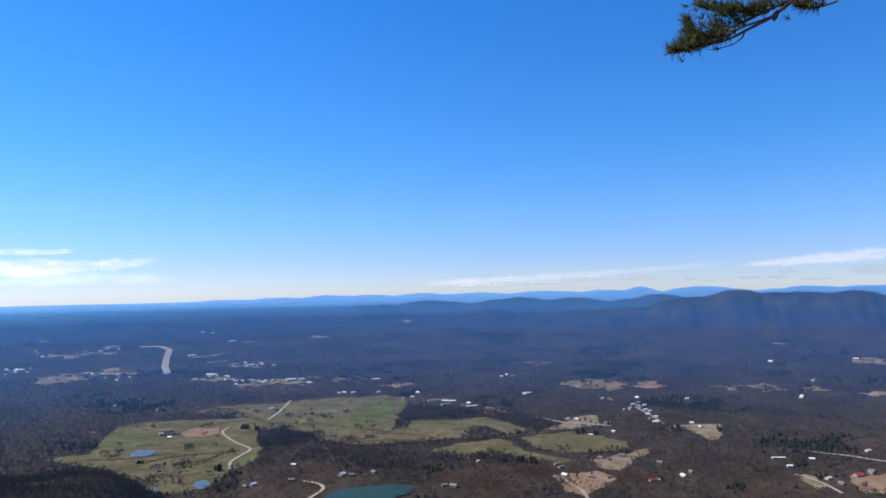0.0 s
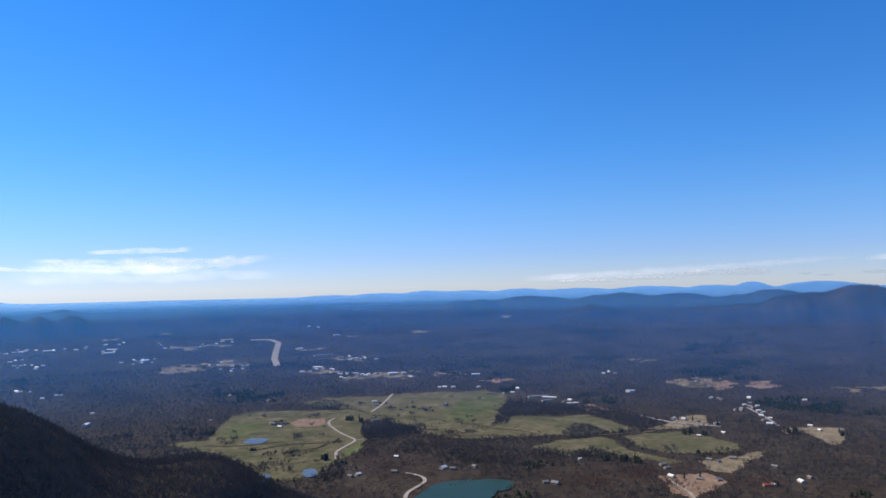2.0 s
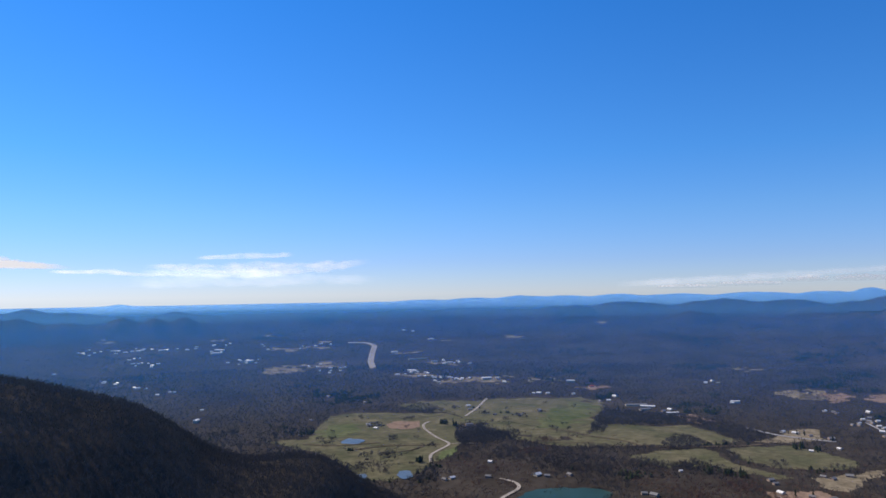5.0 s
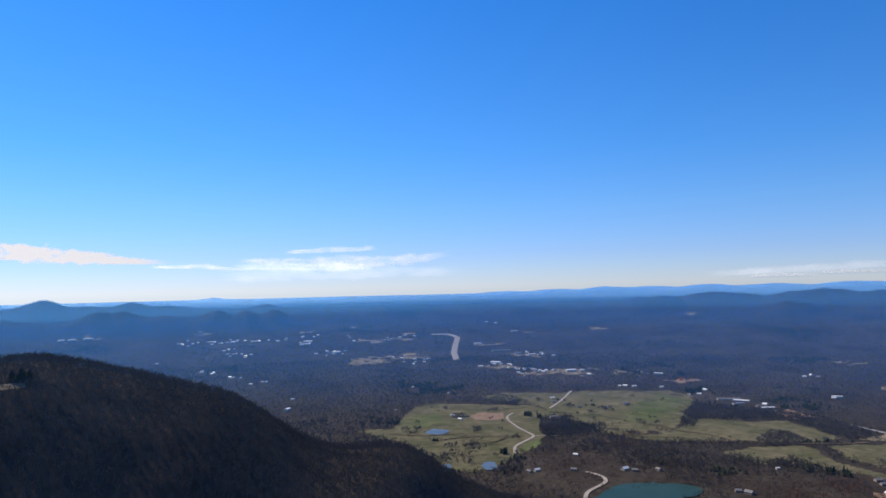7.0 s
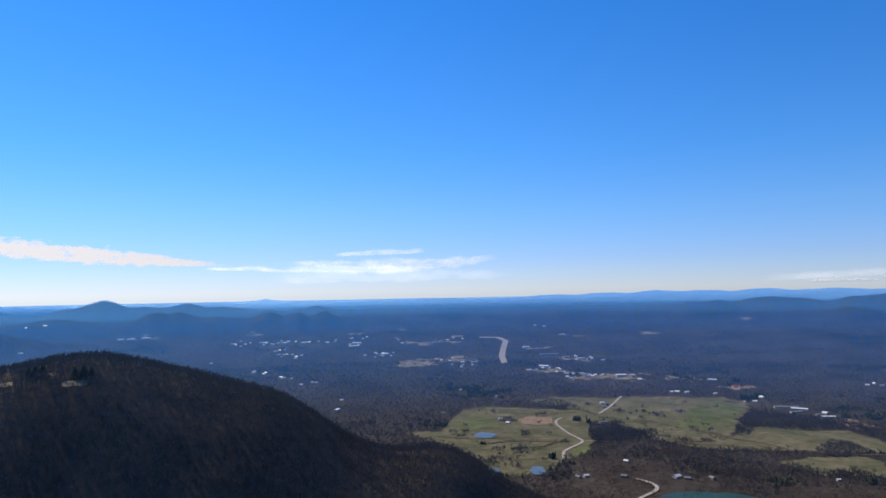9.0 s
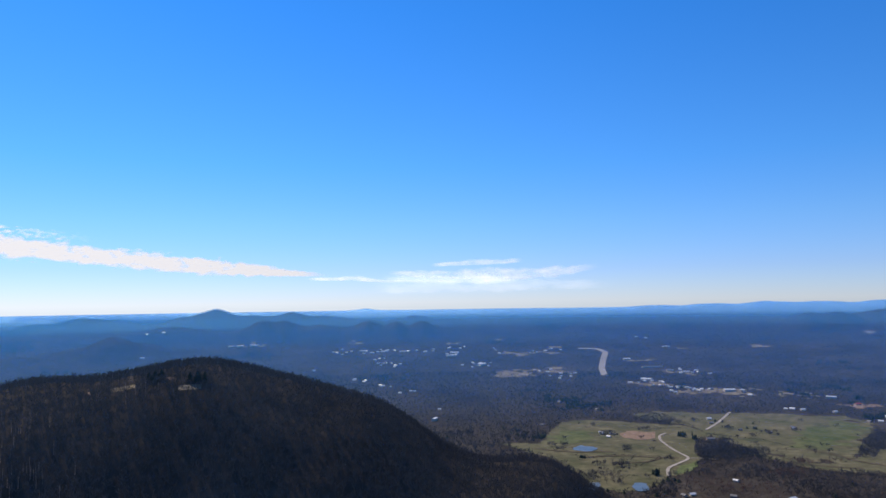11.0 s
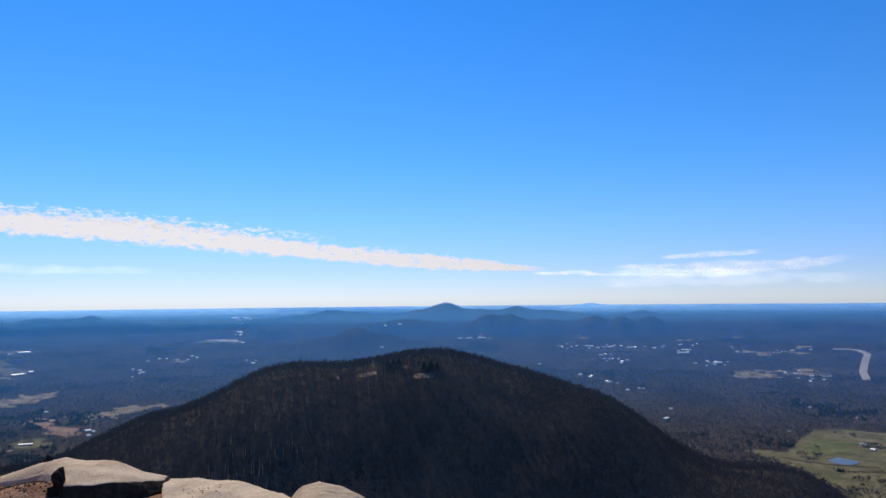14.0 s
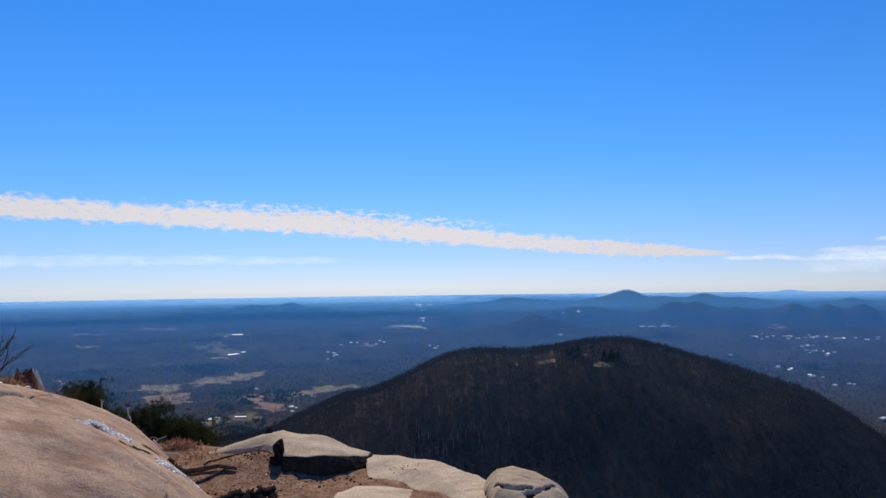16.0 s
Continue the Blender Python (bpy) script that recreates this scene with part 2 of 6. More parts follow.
# fields: outline in plan, material, lift over the ground, label
FIELDS = []
FIELDS.append(("field_1", [(-878, 1546), (-796, 1591), (-849, 1775), (-879, 1925), (-830, 1988), (-684, 2008), (-557, 2024), (-464, 1930), (-484, 1835), (-419, 1628), (-406, 1503), (-429, 1432), (-431, 1326), (-468, 1275), (-531, 1270), (-583, 1353), (-674, 1435), (-790, 1488)], PASTURE, 0.4, "olive winter pasture with bare hedges"))
FIELDS.append(("field_2", [(-737, 2087), (-701, 2168), (-608, 2226), (-533, 2224), (-435, 2284), (-307, 2302), (-198, 2326), (-124, 2246), (-121, 2007), (-134, 1810), (-190, 1718), (-269, 1692), (-337, 1763), (-454, 1921), (-555, 2032), (-632, 2058)], PASTURE, 0.4, "broad green pasture on a gentle rise"))
FIELDS.append(("field_3", [(-129, 1802), (-107, 1915), (-51, 1925), (32, 1900), (107, 1937), (161, 1874), (213, 1779), (161, 1730), (79, 1691), (0, 1676), (-77, 1649), (-180, 1629), (-265, 1666), (-241, 1687), (-175, 1705)], PASTURE, 0.4, "pale olive meadow beside a dark grove"))
FIELDS.append(("field_4", [(-37, 1558), (26, 1632), (130, 1671), (151, 1628), (167, 1551), (219, 1507), (268, 1469), (232, 1449), (171, 1488), (129, 1525), (81, 1512), (46, 1488), (0, 1521)], PASTURE, 0.4, "olive meadow along a wooded creek"))
FIELDS.append(("field_5", [(175, 1675), (227, 1730), (324, 1764), (377, 1708), (421, 1637), (392, 1573), (318, 1551), (246, 1535), (194, 1578)], PASTURE, 0.4, "olive meadow with a few dark cedars"))
FIELDS.append(("field_6", [(-436, 1500), (-424, 1595), (-418, 1615), (-406, 1503), (-429, 1454)], GREEN, 0.9, "bright green strip of young rye"))
FIELDS.append(("field_7", [(-826, 1791), (-779, 1867), (-688, 1699), (-720, 1624), (-777, 1610)], MEADOW, 0.9, "fresh green part of the pasture"))
FIELDS.append(("field_8", [(-276, 2064), (-209, 2245), (-135, 2199), (-142, 2035), (-205, 1867), (-264, 1857)], MEADOW, 0.9, "fresh green slope of the pasture"))
FIELDS.append(("field_9", [(-676, 1825), (-671, 1875), (-609, 1905), (-577, 1819), (-598, 1776), (-640, 1769)], CLAY, 0.9, "tan ploughed plot in the pasture"))
FIELDS.append(("field_10", [(234, 1783), (298, 1845), (356, 1932), (413, 1958), (398, 1831), (330, 1793)], DRY, 0.4, "tan dry field beside the road"))
FIELDS.append(("field_11", [(551, 1782), (628, 1818), (699, 1808), (635, 1639), (594, 1625), (599, 1736)], DRY, 0.4, "tan cleared lot in the woods"))
FIELDS.append(("field_12", [(205, 1353), (292, 1383), (318, 1321), (236, 1208), (206, 1241)], CLAY, 0.4, "brown bare slope below the meadow"))
FIELDS.append(("field_13", [(406, 2482), (503, 2497), (519, 2363), (428, 2396)], DRY, 0.4, "small tan field among woods"))
FIELDS.append(("field_14", [(903, 2355), (974, 2326), (954, 2280), (892, 2307)], DRY, 0.4, "small tan field among woods"))
FIELDS.append(("field_15", [(1022, 2360), (1088, 2335), (1041, 2237), (999, 2289)], DRY, 0.4, "small tan field among woods"))
FIELDS.append(("field_16", [(-1451, 2502), (-1502, 2658), (-1405, 2645), (-1273, 2615), (-1358, 2557)], DRY, 0.4, "tan cleared land by the highway"))
FIELDS.append(("field_17", [(100, 2085), (168, 2034), (155, 1972), (103, 1984)], CLAY, 0.4, "reddish bare yard by the long buildings"))
FIELDS.append(("field_18", [(-709, 2601), (-627, 2620), (-495, 2604), (-501, 2527), (-652, 2545)], DRY, 0.4, "tan open ground at the town's edge"))
FIELDS.append(("field_19", [(-205, 2533), (-136, 2577), (-116, 2498), (-180, 2476)], CLAY, 0.4, "reddish bare building lot"))
FIELDS.append(("field_20", [(302, 1476), (413, 1564), (465, 1584), (408, 1506), (335, 1389), (303, 1407)], DRY, 0.4, "tan grass round a farmstead"))
FIELDS.append(("field_21", [(-3458, 213), (-3510, 266), (-3516, 381), (-3354, 388), (-3212, 443), (-3151, 365), (-3298, 309)], PASTURE, 0.4, "far olive fields in the hazy plain"))
FIELDS.append(("field_22", [(-2582, 178), (-2682, 213), (-2736, 317), (-2781, 405), (-2800, 476), (-2704, 445), (-2614, 342), (-2589, 262)], DRY, 0.4, "long tan strip of fields"))
FIELDS.append(("field_23", [(-2424, 17), (-2496, 51), (-2461, 161), (-2393, 182), (-2312, 136), (-2348, 57)], CLAY, 0.4, "brown fields at the foot of the mountain"))
FIELDS.append(("field_24", [(-2007, 233), (-2066, 247), (-2104, 307), (-2070, 333), (-1992, 313), (-1983, 274)], PASTURE, 0.4, "small olive paddock"))
FIELDS.append(("field_25", [(-2316, 320), (-2396, 358), (-2349, 387), (-2227, 375), (-2187, 419), (-2116, 414), (-2084, 367), (-2157, 347)], CLAY, 0.4, "brown bare field beside a road"))
FIELDS.append(("field_27", [(658, 1332), (671, 1302), (666, 1250), (633, 1230), (641, 1280)], DRY, 0.4, "tan clearing beside a lane"))
FIELDS.append(("field_28", [(719, 1287), (746, 1310), (804, 1311), (745, 1190), (700, 1200)], CLAY, 0.4, "reddish yard round a red-roofed farm"))
FIELDS.append(("field_29", [(976, 2364), (1057, 2371), (1107, 2297), (1028, 2253)], DRY, 0.4, "tan field among woods"))
FIELDS.append(("field_30", [(1255, 2152), (1334, 2154), (1281, 2071), (1235, 2094)], DRY, 0.4, "tan field among woods"))
FIELDS.append(("field_31", [(-764, 450), (-763, 464), (-756, 480), (-746, 483), (-750, 466), (-755, 451)], DRY, 0.3, "pale rocky clearing on the hilltop"))
FIELDS.append(("field_32", [(-696, 499), (-692, 509), (-682, 519), (-677, 513), (-684, 501)], DRY, 0.3, "pale rocky clearing on the hilltop"))
FIELDS.append(("field_41", [(-772, 431), (-771, 439), (-764, 438), (-764, 432)], CLAY, 0.3, "pale rocky clearing on the hilltop"))
FIELDS.append(("field_42", [(-731, 506), (-724, 512), (-718, 509), (-724, 503)], CLAY, 0.3, "pale rocky clearing on the hilltop"))
FIELDS.append(("field_26", [(-2275, 436), (-2358, 489), (-2406, 577), (-2368, 726), (-2314, 631), (-2278, 546)], DRY, 0.4, "pale field at the hill's foot"))
FIELDS.append(("field_33", [(467, 2440), (498, 2509), (536, 2522), (559, 2488), (548, 2423), (515, 2367), (476, 2361)], DRY, 0.4, "tan clearing round a few houses"))
FIELDS.append(("field_34", [(531, 2406), (560, 2470), (591, 2483), (608, 2452), (596, 2393), (566, 2341), (535, 2336)], CLAY, 0.4, "brown clearing round a few houses"))
FIELDS.append(("field_35", [(648, 2392), (680, 2448), (716, 2452), (735, 2417), (723, 2364), (690, 2324), (654, 2328)], CLAY, 0.4, "reddish clearing beside dark pines"))
FIELDS.append(("field_36", [(1140, 2248), (1173, 2292), (1194, 2294), (1199, 2269), (1178, 2226), (1149, 2194), (1128, 2196)], CLAY, 0.4, "small brown clearing in the woods"))
FIELDS.append(("field_37", [(546, 1764), (562, 1794), (576, 1803), (581, 1788), (573, 1759), (558, 1737), (545, 1735)], CLAY, 0.4, "brown strip beside the cleared lot"))
FIELDS.append(("field_38", [(1511, 2606), (1558, 2643), (1606, 2638), (1628, 2603), (1608, 2562), (1564, 2542), (1517, 2554)], DRY, 0.4, "small tan field among woods"))
FIELDS.append(("field_39", [(-2562, 10), (-2634, 27), (-2620, 149), (-2544, 152), (-2492, 111)], DRY, 0.4, "tan field among woods"))
FIELDS.append(("field_40", [(-2019, 169), (-2056, 186), (-2012, 222), (-1915, 208), (-1930, 175)], DRY, 0.4, "pale yard round white farm buildings"))
near = np.hypot(QC[:, 0], QC[:, 1]) > 600
WOBBLE = np.stack([waves(QC[:, 0], QC[:, 1], 70, 11), waves(QC[:, 0], QC[:, 1], 60, 12)], -1)


def patch(name, ring, material, lift, label, category):
    wob = WOBBLE * (16 if name[0] == "c" or math.hypot(*ring[0]) > 1950 else 6)
    wob = wob * (1.8 if math.hypot(*ring[0]) > 1950 else 1.0)
    x, y = QC[:, 0] + wob[:, 0], QC[:, 1] + wob[:, 1]
    box = near & (np.abs(x - np.mean([p[0] for p in ring])) < 700) & (np.abs(y - np.mean([p[1] for p in ring])) < 700)
    pick = np.zeros(len(QC), bool)
    pick[box] = inside(x[box], y[box], ring)
    ids, q = np.unique(QUADS[pick], return_inverse=True)
    ob = new(name, smooth(mesh_from(name, GV[ids] + (0, 0, lift), q.reshape(-1, 4), material)))
    return tagged(ob, label, category, kind="structure")


for name, ring, material, lift, label in FIELDS:
    patch(name, ring, material, lift, label, "field")


def water(name, ring, material, label):
    """A flat sheet of water with a rounded shore."""
    ring = [((3 * a[0] + b[0]) / 4, (3 * a[1] + b[1]) / 4) for p in zip(ring, ring[1:] + ring[:1]) for a, b in (p, p[::-1])]
    fine = [(a[0] + (b[0] - a[0]) * t, a[1] + (b[1] - a[1]) * t) for a, b in zip(ring, ring[1:] + ring[:1]) for t in (0, 0.25, 0.5, 0.75)]
    fx, fy = np.array(fine).T
    ring = list(zip((fx + 3 * waves(fx, fy, 26, 31)).tolist(), (fy + 5 * waves(fx, fy, 30, 32)).tolist()))
    z = float(land(*np.array(ring).T).max()) + 0.6
    bm = bmesh.new()
    bm.faces.new([bm.verts.new((x, y, z)) for x, y in ring])
    bmesh.ops.triangulate(bm, faces=bm.faces[:])
    me = bpy.data.meshes.new(name)
    bm.to_mesh(me)
    me.materials.append(material)
    return tagged(new(name, me), label, "water", kind="structure")


WATERS = [
    ("lake", [(-229, 1148), (-214, 1213), (-198, 1267), (-155, 1296), (-94, 1304), (-57, 1291), (-61, 1248), (-93, 1211), (-93, 1150)], LAKE, "turquoise green lake among bare woods"),
    ("pond_1", [(-696, 1569), (-697, 1602), (-659, 1612), (-640, 1588), (-647, 1548), (-679, 1545)], POND, "small blue farm pond in the pasture"),
    ("pond_2", [(-469, 1318), (-469, 1359), (-443, 1349), (-429, 1296), (-450, 1286)], POND, "small blue pond by bare trees"),
    ("pond_3", [(-547, 1303), (-528, 1317), (-509, 1263), (-516, 1239)], POND, "small blue pond by bare trees"),
]
for w in WATERS:
    water(*w)


def road(name, line, width, material, label):
    """A ribbon of road that follows the ground."""
    pts = []
    for (x0, y0), (x1, y1) in zip(line, line[1:]):
        k = max(2, int(math.hypot(x1 - x0, y1 - y0) / 8))
        pts += [(x0 + (x1 - x0) * i / k, y0 + (y1 - y0) * i / k) for i in range(k)]
    pts = np.array(pts + [line[-1]], float)
    for _ in range(8):
        pts[1:-1] = (pts[:-2] + 2 * pts[1:-1] + pts[2:]) / 4
    d = np.gradient(pts, axis=0)
    d /= np.linalg.norm(d, axis=1)[:, None]
    side = np.stack([-d[:, 1], d[:, 0]], -1) * width / 2
    rows = np.stack([pts + side, pts, pts - side], 1).reshape(-1, 2)
    v = np.column_stack([rows, land(rows[:, 0], rows[:, 1]) + 1.4])
    k = len(pts)
    f = [(3 * i + c, 3 * i + c + 1, 3 * i + c + 4, 3 * i + c + 3) for i in range(k - 1) for c in (0, 1)]
    return tagged(new(name, mesh_from(name, v, f, material)), label, "road", kind="structure")


ROADS = []
ROADS.append(("road_1", [(-1408, 3275), (-1322, 3308), (-1247, 3224), (-1197, 3060), (-1136, 2885), (-1061, 2723)], 27, ROAD, "wide pale new highway cut through woods"))
ROADS.append(("road_2", [(-431, 1431), (-453, 1497), (-445, 1575), (-440, 1630), (-504, 1711), (-559, 1797), (-581, 1858), (-575, 1898)], 7, ROAD, "winding pale farm lane across the pasture"))
ROADS.append(("road_3", [(-440, 1630), (-417, 1648), (-388, 1638)], 6, ROAD, "short pale farm lane"))
ROADS.append(("road_4", [(-494, 1990), (-488, 2107), (-491, 2198), (-493, 2276)], 8, ROAD, "pale farm lane over the rise"))
ROADS.append(("road_5", [(247, 1928), (301, 1863), (365, 1833), (420, 1809)], 11, ASPHALT, "grey country road beside a tan field"))
ROADS.append(("road_6", [(-232, 1152), (-242, 1205), (-228, 1249), (-214, 1276), (-229, 1312), (-266, 1329)], 7, ROAD, "pale lakeside drive curving through trees"))
ROADS.append(("road_7", [(212, 1333), (223, 1284), (235, 1248), (234, 1180)], 6, ROAD, "pale gravel drive"))
ROADS.append(("road_9", [(756, 1505), (783, 1473), (814, 1453), (842, 1404), (880, 1360)], 10, ASPHALT, "grey road past scattered farms"))
ROADS.append(("road_10", [(647, 1330), (662, 1294), (664, 1262), (662, 1200)], 6, ROAD, "pale farm drive"))
ROADS.append(("ditch_1", [(-774, 1528), (-723, 1519), (-669, 1528), (-632, 1562), (-602, 1585)], 6, DITCH, "brown grassy ditch across the pasture"))
ROADS.append(("ditch_2", [(-632, 1493), (-599, 1527), (-564, 1567), (-504, 1591), (-464, 1620)], 6, DITCH, "brown grassy ditch across the pasture"))
ROADS.append(("ditch_3", [(-553, 1468), (-524, 1503), (-497, 1549), (-496, 1595)], 5, DITCH, "brown grassy ditch across the pasture"))
ROADS.append(("ditch_4", [(-280, 1689), (-216, 1643), (-150, 1629), (-80, 1657), (-2, 1673), (40, 1666)], 9, DITCH, "brown weedy creek between meadows"))
ROADS.append(("ditch_5", [(40, 1666), (107, 1675), (149, 1700), (199, 1714), (260, 1761)], 9, DITCH, "brown weedy creek between meadows"))
ROADS.append(("ditch_6", [(-235, 1840), (-176, 1820), (-127, 1763), (-55, 1725), (7, 1655)], 6, DITCH, "brown grassy ditch across the pasture"))
ROADS.append(("ditch_7", [(-294, 1684), (-241, 1674), (-186, 1678), (-112, 1690)], 6, DITCH, "brown grassy ditch across the pasture"))
ROADS.append(("road_8", [(549, 2059), (561, 1947), (555, 1816)], 7, ASPHALT, "grey lane through a hamlet"))
for r in ROADS:
    road(*r)

# ---- sheets painted as hazy air over the valley, up to the skyline of the hills behind them ----
def up(radius, el):
    return EYE + radius * math.tan(radians(el))


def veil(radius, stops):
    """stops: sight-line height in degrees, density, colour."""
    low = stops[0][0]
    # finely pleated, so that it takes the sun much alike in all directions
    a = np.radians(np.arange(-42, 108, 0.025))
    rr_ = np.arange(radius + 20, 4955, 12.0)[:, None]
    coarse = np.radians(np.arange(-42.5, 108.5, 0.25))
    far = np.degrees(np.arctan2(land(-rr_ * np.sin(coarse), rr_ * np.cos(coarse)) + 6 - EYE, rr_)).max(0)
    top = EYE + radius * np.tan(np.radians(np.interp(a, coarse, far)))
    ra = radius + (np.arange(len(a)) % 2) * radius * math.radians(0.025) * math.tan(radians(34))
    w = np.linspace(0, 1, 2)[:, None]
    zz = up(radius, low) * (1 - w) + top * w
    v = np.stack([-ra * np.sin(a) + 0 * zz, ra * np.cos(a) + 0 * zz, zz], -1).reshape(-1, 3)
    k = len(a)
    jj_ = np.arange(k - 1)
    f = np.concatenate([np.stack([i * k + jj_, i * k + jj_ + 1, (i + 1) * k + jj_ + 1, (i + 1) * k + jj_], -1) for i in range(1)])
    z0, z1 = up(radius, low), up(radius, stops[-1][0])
    m = haze_material("painted_haze", z0, z1, [((up(radius, el) - z0) / (z1 - z0), dense, colour) for el, dense, colour in stops])
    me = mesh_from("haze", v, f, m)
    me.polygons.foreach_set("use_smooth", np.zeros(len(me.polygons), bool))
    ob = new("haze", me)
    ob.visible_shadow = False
    return tagged(ob, "see-through sheet painted as thin blue haze over the valley", "haze", kind="stuff")


# painted haze: blue low over the valley, paler and denser towards the horizon
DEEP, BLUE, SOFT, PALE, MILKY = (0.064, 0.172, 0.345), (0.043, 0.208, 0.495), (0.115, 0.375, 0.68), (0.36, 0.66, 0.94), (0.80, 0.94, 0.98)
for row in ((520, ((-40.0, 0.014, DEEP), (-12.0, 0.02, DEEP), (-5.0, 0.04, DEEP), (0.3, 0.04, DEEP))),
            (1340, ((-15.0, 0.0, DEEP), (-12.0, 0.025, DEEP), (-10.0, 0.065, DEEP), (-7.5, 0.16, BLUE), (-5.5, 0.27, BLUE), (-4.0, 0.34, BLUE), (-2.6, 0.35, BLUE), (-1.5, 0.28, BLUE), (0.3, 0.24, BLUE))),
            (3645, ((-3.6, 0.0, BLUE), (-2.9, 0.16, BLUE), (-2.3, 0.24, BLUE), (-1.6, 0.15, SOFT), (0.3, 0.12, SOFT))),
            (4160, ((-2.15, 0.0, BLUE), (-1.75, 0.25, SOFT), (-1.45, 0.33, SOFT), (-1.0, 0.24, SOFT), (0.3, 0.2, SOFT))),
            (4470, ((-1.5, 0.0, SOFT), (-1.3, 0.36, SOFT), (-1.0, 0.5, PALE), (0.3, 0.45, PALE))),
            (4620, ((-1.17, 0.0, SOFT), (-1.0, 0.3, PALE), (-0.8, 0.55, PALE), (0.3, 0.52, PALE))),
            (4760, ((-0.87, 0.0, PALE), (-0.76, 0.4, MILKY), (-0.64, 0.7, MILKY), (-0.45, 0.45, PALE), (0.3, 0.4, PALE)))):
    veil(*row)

# ---- where the buildings stand ----
TOWN = [(-2373, 2594), (-2352, 2633), (-2316, 2699), (-2285, 2705), (-2104, 2552), (-2255, 2780), (-2179, 2797), (-2116, 2806), (-2000, 2464), (-1984, 2524),
        (-1917, 2196), (-1698, 2107), (-1558, 2028), (-2038, 2932), (-1988, 3007), (-1905, 2856), (-1666, 2714), (-1624, 2692), (-1742, 3042), (-1575, 3111),
        (-1521, 3143), (-1309, 2749), (-1207, 2628), (-1168, 2639), (-1252, 3683), (-1048, 3472), (-822, 2939), (-762, 2889), (-808, 2660), (-759, 2582),
        (-694, 2591), (-655, 2564), (-4113, 1661), (-4013, 1637), (-3676, 1486), (-3262, 948), (-3005, 1289), (-3212, 1098), (-3069, 815), (-2997, 796)]
TOWN += [(-918, 2614), (-890, 2624), (-879, 2667), (-854, 2675), (-775, 2601), (-733, 2584), (-707, 2602), (-676, 2565), (-650, 2582), (-1182, 2710), (-552, 2601), (-523, 2611), (-1623, 2733), (-1651, 2744), (-1592, 2711)]
# each with a neighbour or two
nest = random.Random(3)
TOWN += [(x + nest.uniform(-70, 70), y + nest.uniform(-60, 60)) for x, y in TOWN[:40] for _ in range(2)]
# x, y, length, depth, height, turn, roof
BIG = []
BIG += [(-1107, 3116, 44, 20, 7, 8, 0), (-881, 2692, 56, 26, 8, -15, 0), (-953, 2990, 120, 16, 5, 4, 1), (-859, 2926, 40, 18, 6, 0, 1), (-789, 2895, 46, 14, 6, 5, 0), (-560, 2589, 52, 24, 8, 6, 0), (-252, 2606, 42, 16, 7, -6, 0),
        (-1633, 2718, 70, 30, 8, 20, 0), (-1886, 2891, 60, 26, 7, -12, 0), (-22, 2227, 90, 16, 5, 3, 1), (12, 2202, 60, 18, 5, -8, 0), (3, 2154, 50, 14, 5, 14, 1), (264, 2287, 30, 12, 8, 0, 0)]
BIG += [(76, 2087, 48, 14, 5, 6, 0), (-2806, 2447, 60, 20, 6, 0, 0), (-2859, 2400, 50, 18, 6, 8, 0), (-2893, 2373, 40, 18, 6, 0, 0), (-2297, 2707, 40, 18, 6, 0, 0), (-2210, 2750, 50, 20, 6, 8, 0), (-2123, 2789, 40, 18, 6, 0, 0),
        (-1862, 2827, 70, 24, 6, 4, 0), (-2027, 274, 44, 12, 5, -10, 0), (-3176, 393, 60, 18, 6, 10, 0), (-3641, 475, 70, 20, 6, 0, 0), (-4186, 1662, 60, 20, 8, 0, 0), (-4147, 1712, 40, 18, 8, 0, 0)]
BIG += [(-3761, 1517, 40, 18, 8, 0, 0), (-733, 2610, 40, 16, 6, 6, 1), (-1213, 1747, 30, 14, 8, 30, 0), (674, 1451, 34, 9, 4, 6, 0)]
SMALL = []
SMALL += [(-744, 2910, 20, 0), (-336, 2379, 20, 0), (-307, 2378, 18, 0), (-2107, 2812, 24, 0), (-2032, 2853, 24, 0), (-2214, 2781, 24, 0), (-89, 2375, 24, 0),
          (254, 2275, 16, 0), (99, 2053, 20, 1), (13, 1279, 19, 0), (-4, 1284, 14, 1), (336, 1483, 16, 0), (322, 1494, 14, 1), (379, 1301, 14, 2),
          (443, 1337, 18, 0), (-289, 1336, 15, 0), (-355, 1316, 15, 0), (-366, 1303, 14, 0), (-1281, 1872, 14, 0), (-707, 1791, 14, 1), (-679, 1759, 15, 0),
          (-449, 1867, 16, 1)]
SMALL += [(529, 2043, 14, 0), (561, 2075, 16, 1), (566, 2015, 14, 0), (508, 2019, 14, 1), (630, 1825, 14, 0), (378, 1864, 13, 1), (-139, 1376, 15, 1),
          (-180, 1360, 14, 1), (300, 1327, 15, 1), (410, 1742, 13, 0), (-299, 2107, 14, 1), (-512, 2583, 20, 1), (-484, 2548, 18, 0), (-623, 2600, 20, 1),
          (233, 2653, 18, 0), (250, 2616, 18, 1), (-174, 2536, 22, 2), (468, 1368, 13, 1), (210, 2624, 16, 0), (750, 1304, 22, 2), (782, 1318, 16, 1),
          (790, 1331, 14, 0)]
